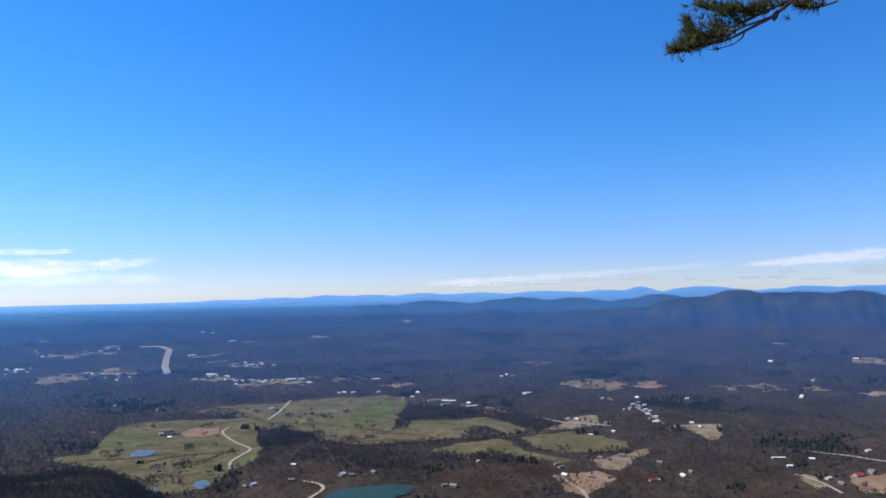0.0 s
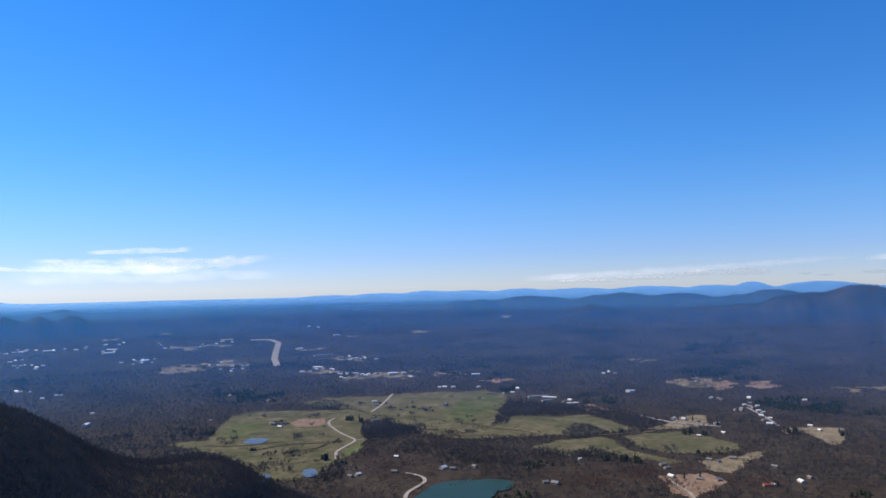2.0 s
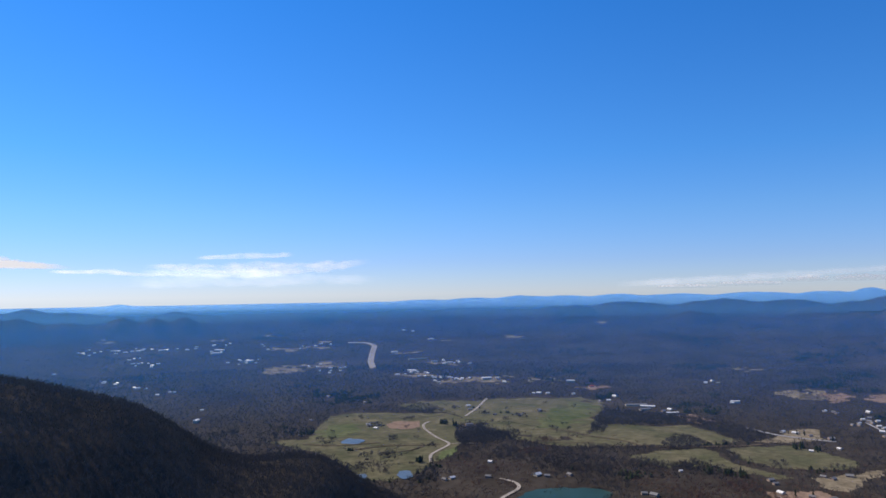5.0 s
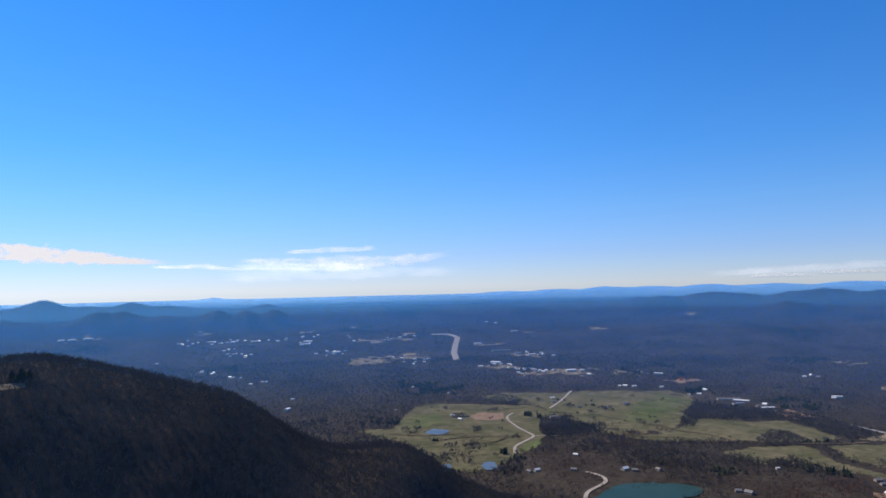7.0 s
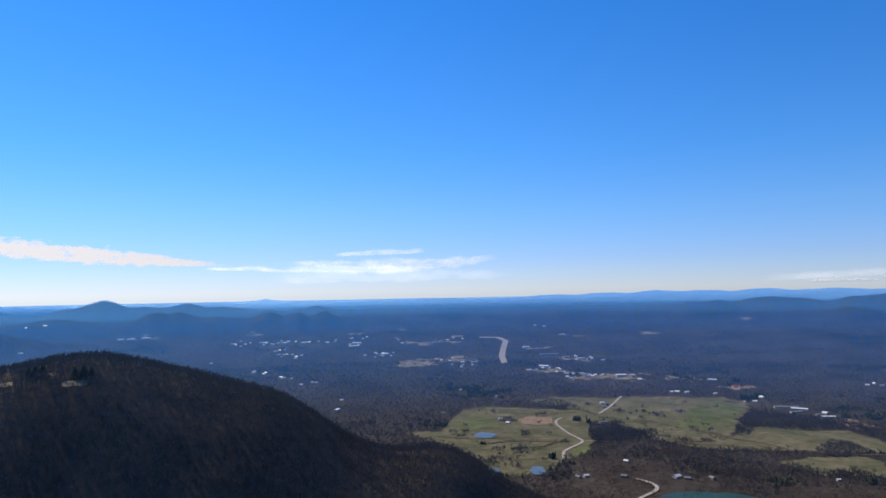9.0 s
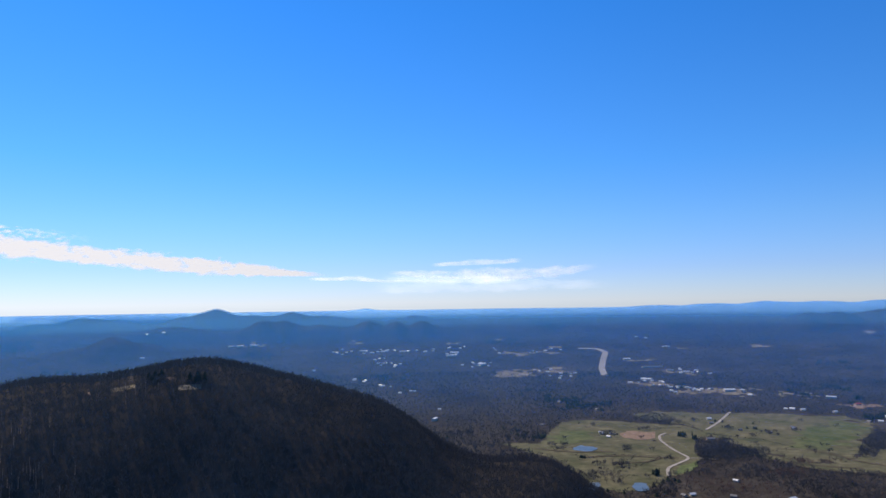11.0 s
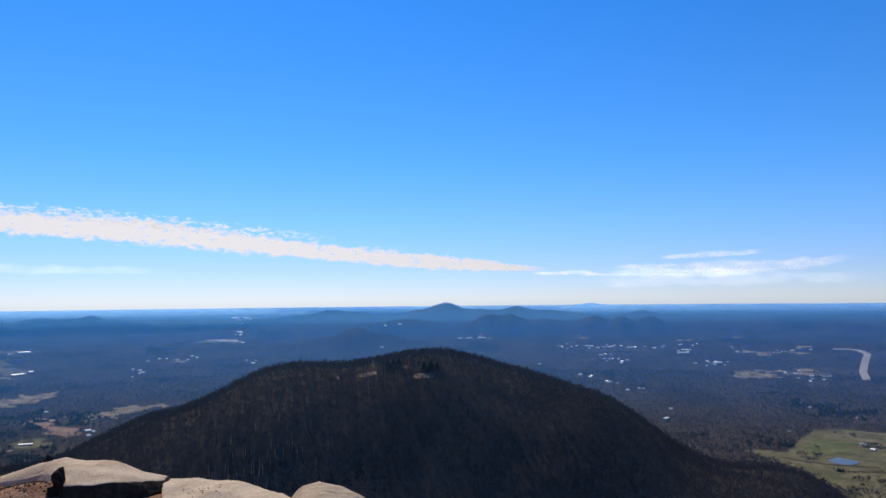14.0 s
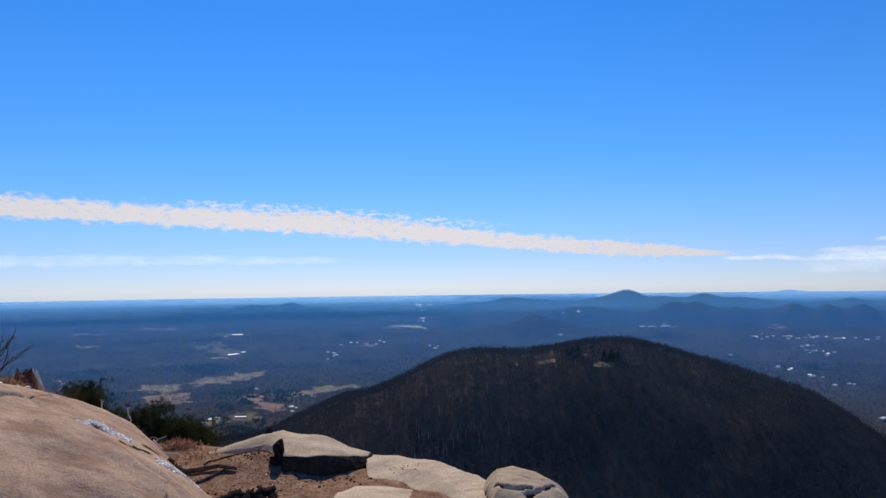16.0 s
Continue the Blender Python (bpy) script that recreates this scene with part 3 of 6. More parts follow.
SMALL += [(688, 1291, 15, 0), (692, 1256, 14, 0), (664, 1384, 14, 0), (1226, 2368, 16, 0), (433, 1451, 16, 1), (373, 1300, 15, 2), (386, 1304, 12, 0),
          (269, 1332, 14, 1), (225, 1409, 14, 1), (1068, 2132, 16, 0), (731, 1430, 14, 0), (870, 1474, 15, 0), (1249, 2716, 24, 0), (1535, 2648, 24, 0),
          (483, 2188, 16, 0), (503, 2179, 14, 1), (734, 2160, 16, 0), (498, 2456, 16, 1), (574, 2119, 14, 1), (582, 2080, 14, 0), (524, 2020, 14, 1),
          (565, 1913, 13, 0)]
SMALL += [(572, 1995, 14, 0), (-908, 1844, 13, 1), (-503, 2083, 18, 1), (-413, 2016, 14, 1), (-309, 1452, 13, 0), (-457, 1863, 16, 1), (-862, 2138, 15, 1),
          (349, 1717, 12, 0), (65, 1458, 9, 0), (-2057, 424, 18, 0), (-1904, 437, 18, 0), (-2165, 2215, 20, 0), (-1946, 2502, 20, 0), (-1945, 2535, 18, 0),
          (-1664, 2106, 14, 0), (-1839, 2162, 16, 0), (-2856, 1857, 24, 0), (-3294, 2169, 24, 0), (-3246, 2230, 24, 0)]
SMALL += [(551, 2093, 14, 0), (562, 2053, 15, 1), (554, 1949, 16, 0), (544, 1890, 17, 1), (594, 2198, 18, 0), (541, 1838, 19, 0), (507, 2162, 14, 1), (1081, 2154, 15, 0), (1237, 2384, 16, 1), (324, 1897, 17, 0), (350, 1888, 18, 0), (417, 1838, 19, 1), (633, 1773, 14, 0), (677, 1769, 15, 1), (221, 1433, 16, 0), (223, 1346, 17, 0), (372, 1517, 18, 1), (-199, 1364, 19, 0), (-688, 1806, 14, 1), (-721, 1810, 15, 0), (-294, 2086, 16, 0), (-340, 2012, 17, 1)]
SMALL += [(-522, 2140, 18, 0), (-1008, 2181, 19, 1), (-353, 2374, 14, 0), (-223, 2390, 15, 0), (-131, 2275, 16, 1), (-105, 2294, 17, 0), (54, 2120, 18, 1), (72, 2143, 19, 0), (-653, 2591, 14, 0)]
SMALL += [(-2029, 191, 22, 0), (-2041, 215, 18, 0), (-2125, 433, 20, 0), (-2102, 445, 16, 0), (-3185, 416, 26, 0), (-3212, 443, 24, 0), (-3612, 418, 24, 0), (-1985, 173, 16, 0), (-2338, 412, 16, 1), (-2458, 386, 18, 0)]
CLEARED_VIEWS = [(x, y, 12) for x, y in TOWN] + [(b[0], b[1], b[2] / 2 + 6) for b in BIG] + [(b[0], b[1], b[2] / 2 + 4) for b in SMALL]

# ---- woods ----
rng = np.random.default_rng(7)


def bare_tree(seed, twigs=8, wide=1.0):
    """A small leafless tree, unit height: thin upright trunk and a fan of twigs."""
    r = np.random.default_rng(seed)
    v, f = [(-0.02, 0, -0.1), (0.02, 0, -0.1), (0, 0.015, 0.8)], [(0, 1, 2)]
    for k in range(twigs):
        a, e = r.uniform(0, math.tau), r.uniform(0.45, 1.35)
        base = np.array((0, 0, r.uniform(0.2, 0.55)))
        tip = base + np.array((math.cos(a) * math.cos(e), math.sin(a) * math.cos(e), math.sin(e))) * r.uniform(0.3, 0.48)
        s = np.array((r.normal(0, 0.12), r.normal(0, 0.12), 1.0))
        s = s / np.linalg.norm(s) * r.uniform(0.045, 0.09) * wide
        i = len(v)
        v += [tuple(base), tuple(base * 0.25 + tip * 0.75 + s), tuple(tip)]
        f.append((i, i + 1, i + 2))
    return np.array(v), np.array(f)


def evergreen(seed):
    """A dark evergreen, unit height: ragged tiers of boughs."""
    r = np.random.default_rng(seed)
    v, f = [], []
    for t in range(4):
        z, w = 0.12 + 0.2 * t, 0.30 - 0.055 * t
        k, off = 5, r.uniform(0, 6)
        top = len(v)
        v.append((r.normal(0, 0.02), r.normal(0, 0.02), z + 0.36))
        for j in range(k):
            a = off + j * math.tau / k
            q = w * r.uniform(0.7, 1.25)
            v.append((q * math.cos(a), q * math.sin(a), z + r.uniform(-0.06, 0.06)))
        f += [(top, top + 1 + j, top + 1 + (j + 1) % k) for j in range(k)]
    return np.array(v), np.array(f)


def scatter(name, shapes, x, y, height, width, material, label, sink=0.0):
    """Joins many small trees into one object."""
    vs, fs, n0 = [], [], 0
    which = rng.integers(0, len(shapes), len(x))
    z = land(x, y) - sink
    for k, (v, f) in enumerate(shapes):
        m = which == k
        n = int(m.sum())
        a = rng.uniform(0, math.tau, n)
        c, s = np.cos(a)[:, None], np.sin(a)[:, None]
        h, w = height[m][:, None], width[m][:, None]
        vx = x[m][:, None] + (v[:, 0] * c - v[:, 1] * s) * w
        vy = y[m][:, None] + (v[:, 0] * s + v[:, 1] * c) * w
        vz = z[m][:, None] + v[:, 2] * h
        vs.append(np.stack([vx, vy, vz], -1).reshape(-1, 3))
        fs.append((f[None] + (np.arange(n) * len(v))[:, None, None]).reshape(-1, 3) + n0)
        n0 += n * len(v)
    return tagged(new(name, mesh_from(name, np.concatenate(vs), np.concatenate(fs), material)), label, "woods", kind="stuff")


def sown(count, r0, r1, power=1.0, a0=-36.0, a1=102.0):
    r = r0 + (r1 - r0) * rng.random(count) ** power
    a = np.radians(rng.uniform(a0, a1, count))
    return -r * np.sin(a), r * np.cos(a)


CLEARINGS = []
STRIPS = [(-2060, 3101, -2001, 3146, 30), (-1690, 3002, -1606, 3060, 34), (-1495, 2630, -1327, 2737, 50), (-1101, 3096, -987, 3154, 30), (-2501, 2814, -2439, 2851, 30), (-2906, 2383, -2756, 2488, 30), (-3210, 987, -3177, 1042, 40), (-4148, 1691, -4108, 1773, 50), (-721, 2507, -636, 2554, 50), (-1335, 2779, -1280, 2815, 50), (-1567, 3239, -1501, 3279, 40), (-3546, -231, -3528, -145, 40), (-3948, 20, -3912, 251, 40)]
STRIPS += [(-3854, -275, -3833, -135, 40), (-3703, 378, -3655, 530, 40), (-3140, 300, -3115, 385, 40), (-3623, 1218, -3569, 1326, 40), (-692, 3607, -605, 3603, 50), (-1001, 3480, -918, 3482, 40), (-1572, 3104, -1430, 3117, 40), (-1621, 3011, -1532, 3024, 40), (-1889, 3311, -1841, 3320, 40), (321, 2912, 431, 2871, 30), (1435, 3077, 1471, 3060, 40), (-244, 4066, -179, 4065, 50)]
STRIPS += [(-939, 2615, -767, 2631, 36), (-725, 2556, -620, 2560, 36), (-574, 2591, -495, 2651, 36), (-409, 2617, -274, 2616, 36), (-1340, 2711, -1193, 2744, 36), (-896, 2914, -721, 2865, 36)]
for x0, y0, x1, y1, deep in STRIPS:
    deep *= 0.55
    ux, uy = x0 / math.hypot(x0, y0), y0 / math.hypot(x0, y0)
    CLEARINGS.append([(x0 - 14 * ux, y0 - 14 * uy), (x0 + 0.5 * deep * ux, y0 + 0.5 * deep * uy), ((x0 + x1) / 2 + deep * ux, (y0 + y1) / 2 + deep * uy),
                      (x1 + 0.6 * deep * ux, y1 + 0.6 * deep * uy), (x1 - 14 * ux, y1 - 14 * uy), ((x0 + x1) / 2 - 26 * ux, (y0 + y1) / 2 - 26 * uy)])
for k, ring in enumerate(CLEARINGS):
    patch("clearing_%d" % (k + 1), ring, DRY, 0.4, "pale cleared strip in the hazy woods", "field")
OPEN = [f[1] for f in FIELDS] + [w[1] for w in WATERS] + CLEARINGS


def wooded(x, y):
    keep = np.ones(len(x), bool)
    # no trees round the buildings or before them, to keep them in the camera's view
    for hx, hy, half in CLEARED_VIEWS:
        r = math.hypot(hx, hy)
        along, across = ((x - hx) * hx + (y - hy) * hy) / r, ((x - hx) * hy - (y - hy) * hx) / r
        keep &= ~((np.abs(across) < half) & (along < 14) & (along > -45 - 0.02 * r))
    # bushes grow back in clumps over the open land farther off
    brush = waves(x, y, 95, 41) + 0.7 * waves(x, y, 45, 42) > np.where(np.hypot(x, y) > 2330, -0.05, np.where(x < -1900, 0.2, 1.15))
    for ring in OPEN:
        keep &= ~inside(x, y, ring) | brush
    for _, line, width, _, _ in ROADS:
        for (x0, y0), (x1, y1) in zip(line, line[1:]):
            t = np.clip(((x - x0) * (x1 - x0) + (y - y0) * (y1 - y0)) / ((x1 - x0) ** 2 + (y1 - y0) ** 2), 0, 1)
            keep &= np.hypot(x - x0 - t * (x1 - x0), y - y0 - t * (y1 - y0)) > width / 2 + 3
    return keep


BARES, BUSHY, EVERS = [bare_tree(s) for s in range(7)], [bare_tree(s, 16, 1.0) for s in range(50, 56)], [evergreen(s) for s in range(20, 25)]
# the near hill
x, y = sown(60000, 560, 1300, 0.8, 14, 96)
k = wooded(x, y) & (land(x, y) > VALLEY + 6)
x, y = x[k], y[k]
scatter("hill_woods", BARES, x, y, rng.uniform(8, 14, len(x)), rng.uniform(7, 11, len(x)), BARE, "leafless grey-brown woods on the near hill")
# the valley
x, y = sown(98000, 1090, 3000, 0.85)
k = wooded(x, y) & ((land(x, y) < VALLEY + 60) | (np.hypot(x, y) > 1255))
x, y = x[k], y[k]
pines = waves(x, y, 420, 21) + 0.5 * waves(x, y, 130, 22) + rng.normal(0, 0.2, len(x)) > 0.9
red = ~pines & (waves(x, y, 300, 23) + rng.normal(0, 0.35, len(x)) > np.where(np.hypot(x, y) < 1480, -0.15, 0.3)) & (np.hypot(x, y) < 1800) & (x > -420)
b = ~pines & ~red
tall = b & (np.hypot(x, y) < 1900) & (waves(x, y, 120, 24) + rng.normal(0, 0.5, len(x)) > 0.1)
b &= ~tall
scatter("valley_woods", BARES, x[b], y[b], rng.uniform(7, 13, b.sum()), rng.uniform(10, 17, b.sum()), BARE, "leafless grey-brown valley woods")
scatter("tall_woods", BUSHY, x[tall], y[tall], rng.uniform(11, 19, tall.sum()), rng.uniform(10, 17, tall.sum()), BARE, "tall leafless trees of the near valley")
scatter("russet_woods", BARES, x[red], y[red], rng.uniform(5, 10, red.sum()), rng.uniform(9, 15, red.sum()), RUSSET, "russet brush and young trees")
scatter("pine_woods", EVERS, x[pines], y[pines], rng.uniform(5, 8.5, pines.sum()), rng.uniform(12, 20, pines.sum()), NEEDLES_FAR, "dark evergreen stands in the valley")
# the far plain and hills
x, y = sown(42000, 2900, 4900, 0.9)
k = wooded(x, y)
x, y = x[k], y[k]
pines = waves(x, y, 500, 21) + 0.5 * waves(x, y, 160, 22) + rng.normal(0, 0.2, len(x)) > 0.95
scatter("far_woods", BARES, x[~pines], y[~pines], rng.uniform(6, 10, (~pines).sum()), rng.uniform(16, 28, (~pines).sum()), BARE, "far leafless woods on plain and hills")
scatter("far_pine_woods", EVERS, x[pines], y[pines], rng.uniform(5, 8, pines.sum()), rng.uniform(20, 34, pines.sum()), NEEDLES_FAR, "far dark evergreen woods")

# ---- groves, hedges and single trees in the fields ----
def grove(name, ring, count, tall, label, material=BARE, shapes=BUSHY):
    xs, ys = [p[0] for p in ring], [p[1] for p in ring]
    x, y = rng.uniform(min(xs), max(xs), count * 4), rng.uniform(min(ys), max(ys), count * 4)
    k = np.flatnonzero(inside(x, y, ring))[:count]
    x, y = x[k], y[k]
    return scatter(name, shapes, x, y, tall * rng.uniform(0.6, 1.1, len(x)), tall * rng.uniform(0.9, 1.4, len(x)), material, label)


def hedge(line, spacing, tall, label, material=BARE):
    x, y = [], []
    for (x0, y0), (x1, y1) in zip(line, line[1:]):
        k = max(2, int(math.hypot(x1 - x0, y1 - y0) / spacing))
        t = rng.random(k)
        x.append(x0 + (x1 - x0) * t + rng.normal(0, 2.0, k))
        y.append(y0 + (y1 - y0) * t + rng.normal(0, 3.0, k))
    x, y = np.concatenate(x), np.concatenate(y)
    return scatter("hedge", BUSHY, x, y, tall * rng.uniform(0.4, 1.1, len(x)), tall * rng.uniform(0.9, 1.6, len(x)), material, label)


GROVES = [
    ([(-132, 1808), (-133, 2017), (-110, 2134), (-16, 2111), (85, 2062), (167, 2011), (258, 1903), (276, 1807), (231, 1785), (181, 1811), (103, 1940), (14, 1911), (-57, 1897), (-90, 1903), (-97, 1804)], 1500, 13),
    ([(31, 1692), (73, 1800), (105, 1794), (145, 1711), (106, 1658), (55, 1644)], 420, 10),
    ([(45, 1504), (69, 1535), (95, 1514), (75, 1470), (52, 1465)], 120, 9),
    ([(-445, 1677), (-471, 1797), (-426, 1838), (-342, 1779), (-305, 1698), (-358, 1633), (-409, 1622)], 700, 11),
    ([(-715, 2050), (-687, 2152), (-632, 2140), (-563, 2045), (-628, 2009)], 260, 10),
    ([(-710, 1757), (-724, 1825), (-686, 1811), (-662, 1761)], 26, 10),
    ([(-300, 1600), (-180, 1572), (-40, 1515), (0, 1465), (90, 1405), (0, 1370), (-180, 1415), (-330, 1500)], 800, 9),
]
for ring, count, tall in GROVES:
    grove("grove", ring, count, tall, "dark leafless grove between the fields")
for line in ([(-221, 1621), (-174, 1627), (-67, 1651), (31, 1669)], [(30, 1632), (86, 1655), (148, 1687), (217, 1722), (276, 1749)],
             [(153, 1665), (177, 1593), (218, 1557), (277, 1515), (340, 1549), (377, 1545)], [(-39, 1551), (-5, 1605), (30, 1632)],
             [(-629, 1454), (-606, 1526), (-578, 1566), (-514, 1604)], [(-744, 1551), (-691, 1572)], [(-558, 1368), (-508, 1376), (-483, 1400)],
             [(-511, 1453), (-498, 1555), (-503, 1606)], [(-760, 1900), (-640, 1935), (-560, 1985)], [(-480, 1930), (-340, 1900), (-260, 1850)]):
    hedge(line, 2.2, 4.5, "bare brown hedge along a creek or fence")


# clumps of trees: place, spread, how many, kind (bare, evergreen, russet)
CLUMPS = []
CLUMPS += [(-701, 1807, 20, 14, 0), (-782, 1906, 11, 6, 0), (-588, 1638, 14, 12, 0), (-532, 1467, 16, 15, 0), (-547, 1457, 12, 8, 0), (-581, 1439, 16, 12, 0), (-529, 1370, 26, 16, 0), (-556, 1352, 20, 16, 0), (-635, 1926, 12, 10, 0), (-530, 1879, 13, 10, 1), (-489, 1853, 10, 8, 1), (-456, 1431, 9, 7, 1), (-446, 2026, 16, 14, 0), (-337, 2004, 15, 12, 0), (-370, 1944, 12, 8, 0), (-287, 2060, 12, 8, 0), (-187, 1837, 8, 5, 0), (-232, 1852, 8, 4, 0)]
CLUMPS += [(-712, 1528, 12, 8, 0), (-724, 1585, 10, 8, 0), (-750, 1571, 12, 8, 0), (-500, 1330, 12, 12, 0), (-411, 1288, 20, 18, 0), (-606, 1788, 6, 3, 0), (-554, 2100, 16, 10, 0), (-616, 2031, 26, 18, 0), (-336, 2615, 16, 12, 1), (-384, 2655, 10, 7, 1), (-125, 2337, 24, 24, 1), (-99, 2390, 18, 16, 1), (-181, 2624, 16, 12, 1), (120, 2103, 14, 9, 1), (-733, 2622, 18, 12, 1), (560, 1741, 14, 10, 1), (662, 1721, 8, 5, 1), (321, 1741, 7, 4, 1)]
CLUMPS += [(337, 1752, 7, 5, 1), (364, 1730, 7, 4, 1), (644, 2509, 18, 12, 1), (692, 2502, 16, 12, 1), (97, 1519, 26, 26, 0), (260, 1561, 20, 14, 0), (382, 1558, 30, 26, 0), (119, 1462, 12, 8, 1), (150, 1461, 14, 10, 1), (178, 1455, 10, 6, 1), (-79, 1434, 40, 50, 0), (12, 1486, 34, 40, 0), (-319, 1764, 30, 34, 0), (-396, 1732, 34, 40, 0), (-226, 1689, 24, 24, 2), (-234, 1565, 30, 30, 2), (-560, 1330, 14, 10, 0), (-300, 1400, 24, 14, 2)]
CLUMPS += [(91, 1285, 40, 40, 2), (161, 1359, 40, 40, 2), (214, 1297, 30, 26, 2), (372, 1311, 40, 30, 2)]
CLUMP_LOOKS = ((BUSHY, BARE, "clump of leafless trees in the fields"), (EVERS, NEEDLES_FAR, "clump of dark evergreens"), (BUSHY, RUSSET, "clump of russet young trees"))
for cx, cy, spread, count, kind in CLUMPS:
    shapes, material, label = CLUMP_LOOKS[kind]
    count = int(count * 1.6)
    x, y = cx + rng.normal(0, 0.5 * spread, count), cy + rng.normal(0, 0.6 * spread, count)
    scatter("grove", shapes, x, y, rng.uniform(8, 15, count), rng.uniform(8, 14, count), material, label)


def crown_mesh(name, seed, twigs, material):
    """A leafless crown, unit height: many thin tapering twigs that fork from a few limbs."""
    r = np.random.default_rng(seed)
    v, f = [], []
    for _ in range(twigs):
        a, e, q = r.uniform(0, math.tau), r.uniform(0.05, 1.4), r.uniform(0.1, 0.42)
        base = np.array((math.cos(a) * q * 0.5, math.sin(a) * q * 0.5, 0.35 + 0.4 * q * math.sin(e)))
        tip = base + np.array((math.cos(a) * math.cos(e), math.sin(a) * math.cos(e), math.sin(e))) * r.uniform(0.15, 0.4)
        s = np.cross(tip - base, r.normal(size=3))
        s = s / np.linalg.norm(s) * r.uniform(0.012, 0.03)
        i = len(v)
        v += [base - s, base + s, tip]
        f.append((i, i + 1, i + 2))
    return mesh_from(name, np.array(v), np.array(f), material)


def trunk_mesh(name, material):
    bm = bmesh.new()
    bmesh.ops.create_cone(bm, cap_ends=True, segments=6, radius1=0.03, radius2=0.008, depth=0.85, matrix=Matrix.Translation((0, 0, 0.395)))
    me = bpy.data.meshes.new(name)
    bm.to_mesh(me)
    bm.free()
    me.materials.append(material)
    return me


BARK = paint("grey_bark", (0.07, 0.06, 0.05), (0.13, 0.11, 0.095), 0.6)
TRUNK = trunk_mesh("trunk", BARK)
CROWNS = [crown_mesh("crown", s, 90, BARE) for s in (31, 32, 33)]
PINES = []
for s, girth, leaves in ((41, 0.32, 150), (42, 0.32, 150), (43, 0.62, 420)):
    r = np.random.default_rng(s)
    v, f = [], []
    for _ in range(leaves):
        z = r.uniform(0.12, 0.95)
        a, w = r.uniform(0, math.tau), min(0.62, 1.02 - z) * girth * r.uniform(0.5, 1.15)
        tip = np.array((math.cos(a) * w, math.sin(a) * w, z - 0.03))
        side = np.array((-math.sin(a), math.cos(a), 0.3)) * r.uniform(0.03, 0.06)
        i = len(v)
        v += [(0, 0, z + 0.06), tip + side, tip - side]
        f.append((i, i + 1, i + 2))
    PINES.append(mesh_from("crown", np.array(v), np.array(f), NEEDLES_FAR))


def lone_tree(x, y, height, crown, label, group):
    thing = new("tree")
    z = float(land(x, y)) + 0.3
    thing.matrix_world = Matrix.Translation((x, y, z)) @ Matrix.Rotation(x * 1.7, 4, "Z") @ Matrix.Scale(height, 4)
    for name, me in (("trunk", TRUNK), ("crown", crown)):
        new(name, me).parent = thing
    return tagged(thing, label, "tree", group)


for k, (x, y) in enumerate([(-772, 1896), (-579, 1616), (-534, 1447), (-511, 1432), (-559, 1394), (-632, 1914), (-564, 1764), (-333, 1969), (-314, 1971),
                            (-357, 1996), (-290, 2072), (-397, 1903), (-326, 1751), (-823, 1904), (-665, 1779), (-643, 1888), (-585, 1608), (-520, 1420), (-545, 1437)]):
    lone_tree(x, y, 10 + 5 * ((k * 37) % 10) / 10, CROWNS[k % 3], "leafless tree standing in the pasture", "trees in the pasture")
for k, (x, y) in enumerate([(-450, 1427), (-532, 1884), (-503, 1885), (-480, 1834), (-382, 1471), (319, 1724), (331, 1730), (360, 1711), (379, 1973), (393, 1976),
                            (333, 1880), (351, 1874), (366, 1869), (414, 1815), (115, 2048), (-57, 2153), (-70, 2135), (-187, 2507), (-333, 2582), (-313, 2584),
                            (273, 1346), (243, 1333), (547, 1751), (662, 1739), (386, 1980), (405, 1985)]):
    lone_tree(x, y, 11 + 6 * ((k * 53) % 10) / 10, PINES[k % 2], "dark green cedar beside field or house", "cedars round the fields")
for x, y, h in ((-737, 496, 12), (-742, 492, 11), (-732, 501, 12), (-746, 494, 9), (-734, 492, 10), (-691, 519, 12), (-697, 514, 11), (-685, 525, 12), (-681, 522, 10), (-694, 523, 11), (-687, 515, 9)):
    lone_tree(x, y, h, PINES[2], "dark pine on the crest of the near hill", "pines on the hill")

# ---- buildings ----
WHITE_WALL = paint("white_siding", (0.46, 0.40, 0.31), (0.66, 0.59, 0.48), 4)
BRICK_WALL = paint("tan_brick", (0.30, 0.22, 0.17), (0.42, 0.32, 0.25), 3)
WHITE_ROOF = paint("white_metal_roof", (0.62, 0.60, 0.56), (0.86, 0.84, 0.80), 7, rough=0.45, spec=0.5)
GREY_ROOF = paint("grey_shingles", (0.16, 0.155, 0.15), (0.28, 0.27, 0.26), 3)
RED_ROOF = paint("red_metal_roof", (0.32, 0.07, 0.05), (0.45, 0.11, 0.08), 4, rough=0.5)
GLASS = paint("dark_window", (0.03, 0.035, 0.04), (0.06, 0.065, 0.07), 2, rough=0.1, spec=0.6)


def slab_box(bm, x0, x1, y0, y1, z0, z1):
    v = [bm.verts.new((x, y, z)) for z in (z0, z1) for x, y in ((x0, y0), (x1, y0), (x1, y1), (x0, y1))]
    for q in ((3, 2, 1, 0), (4, 5, 6, 7), (0, 1, 5, 4), (1, 2, 6, 5), (2, 3, 7, 6), (3, 0, 4, 7)):
        bm.faces.new([v[i] for i in q])


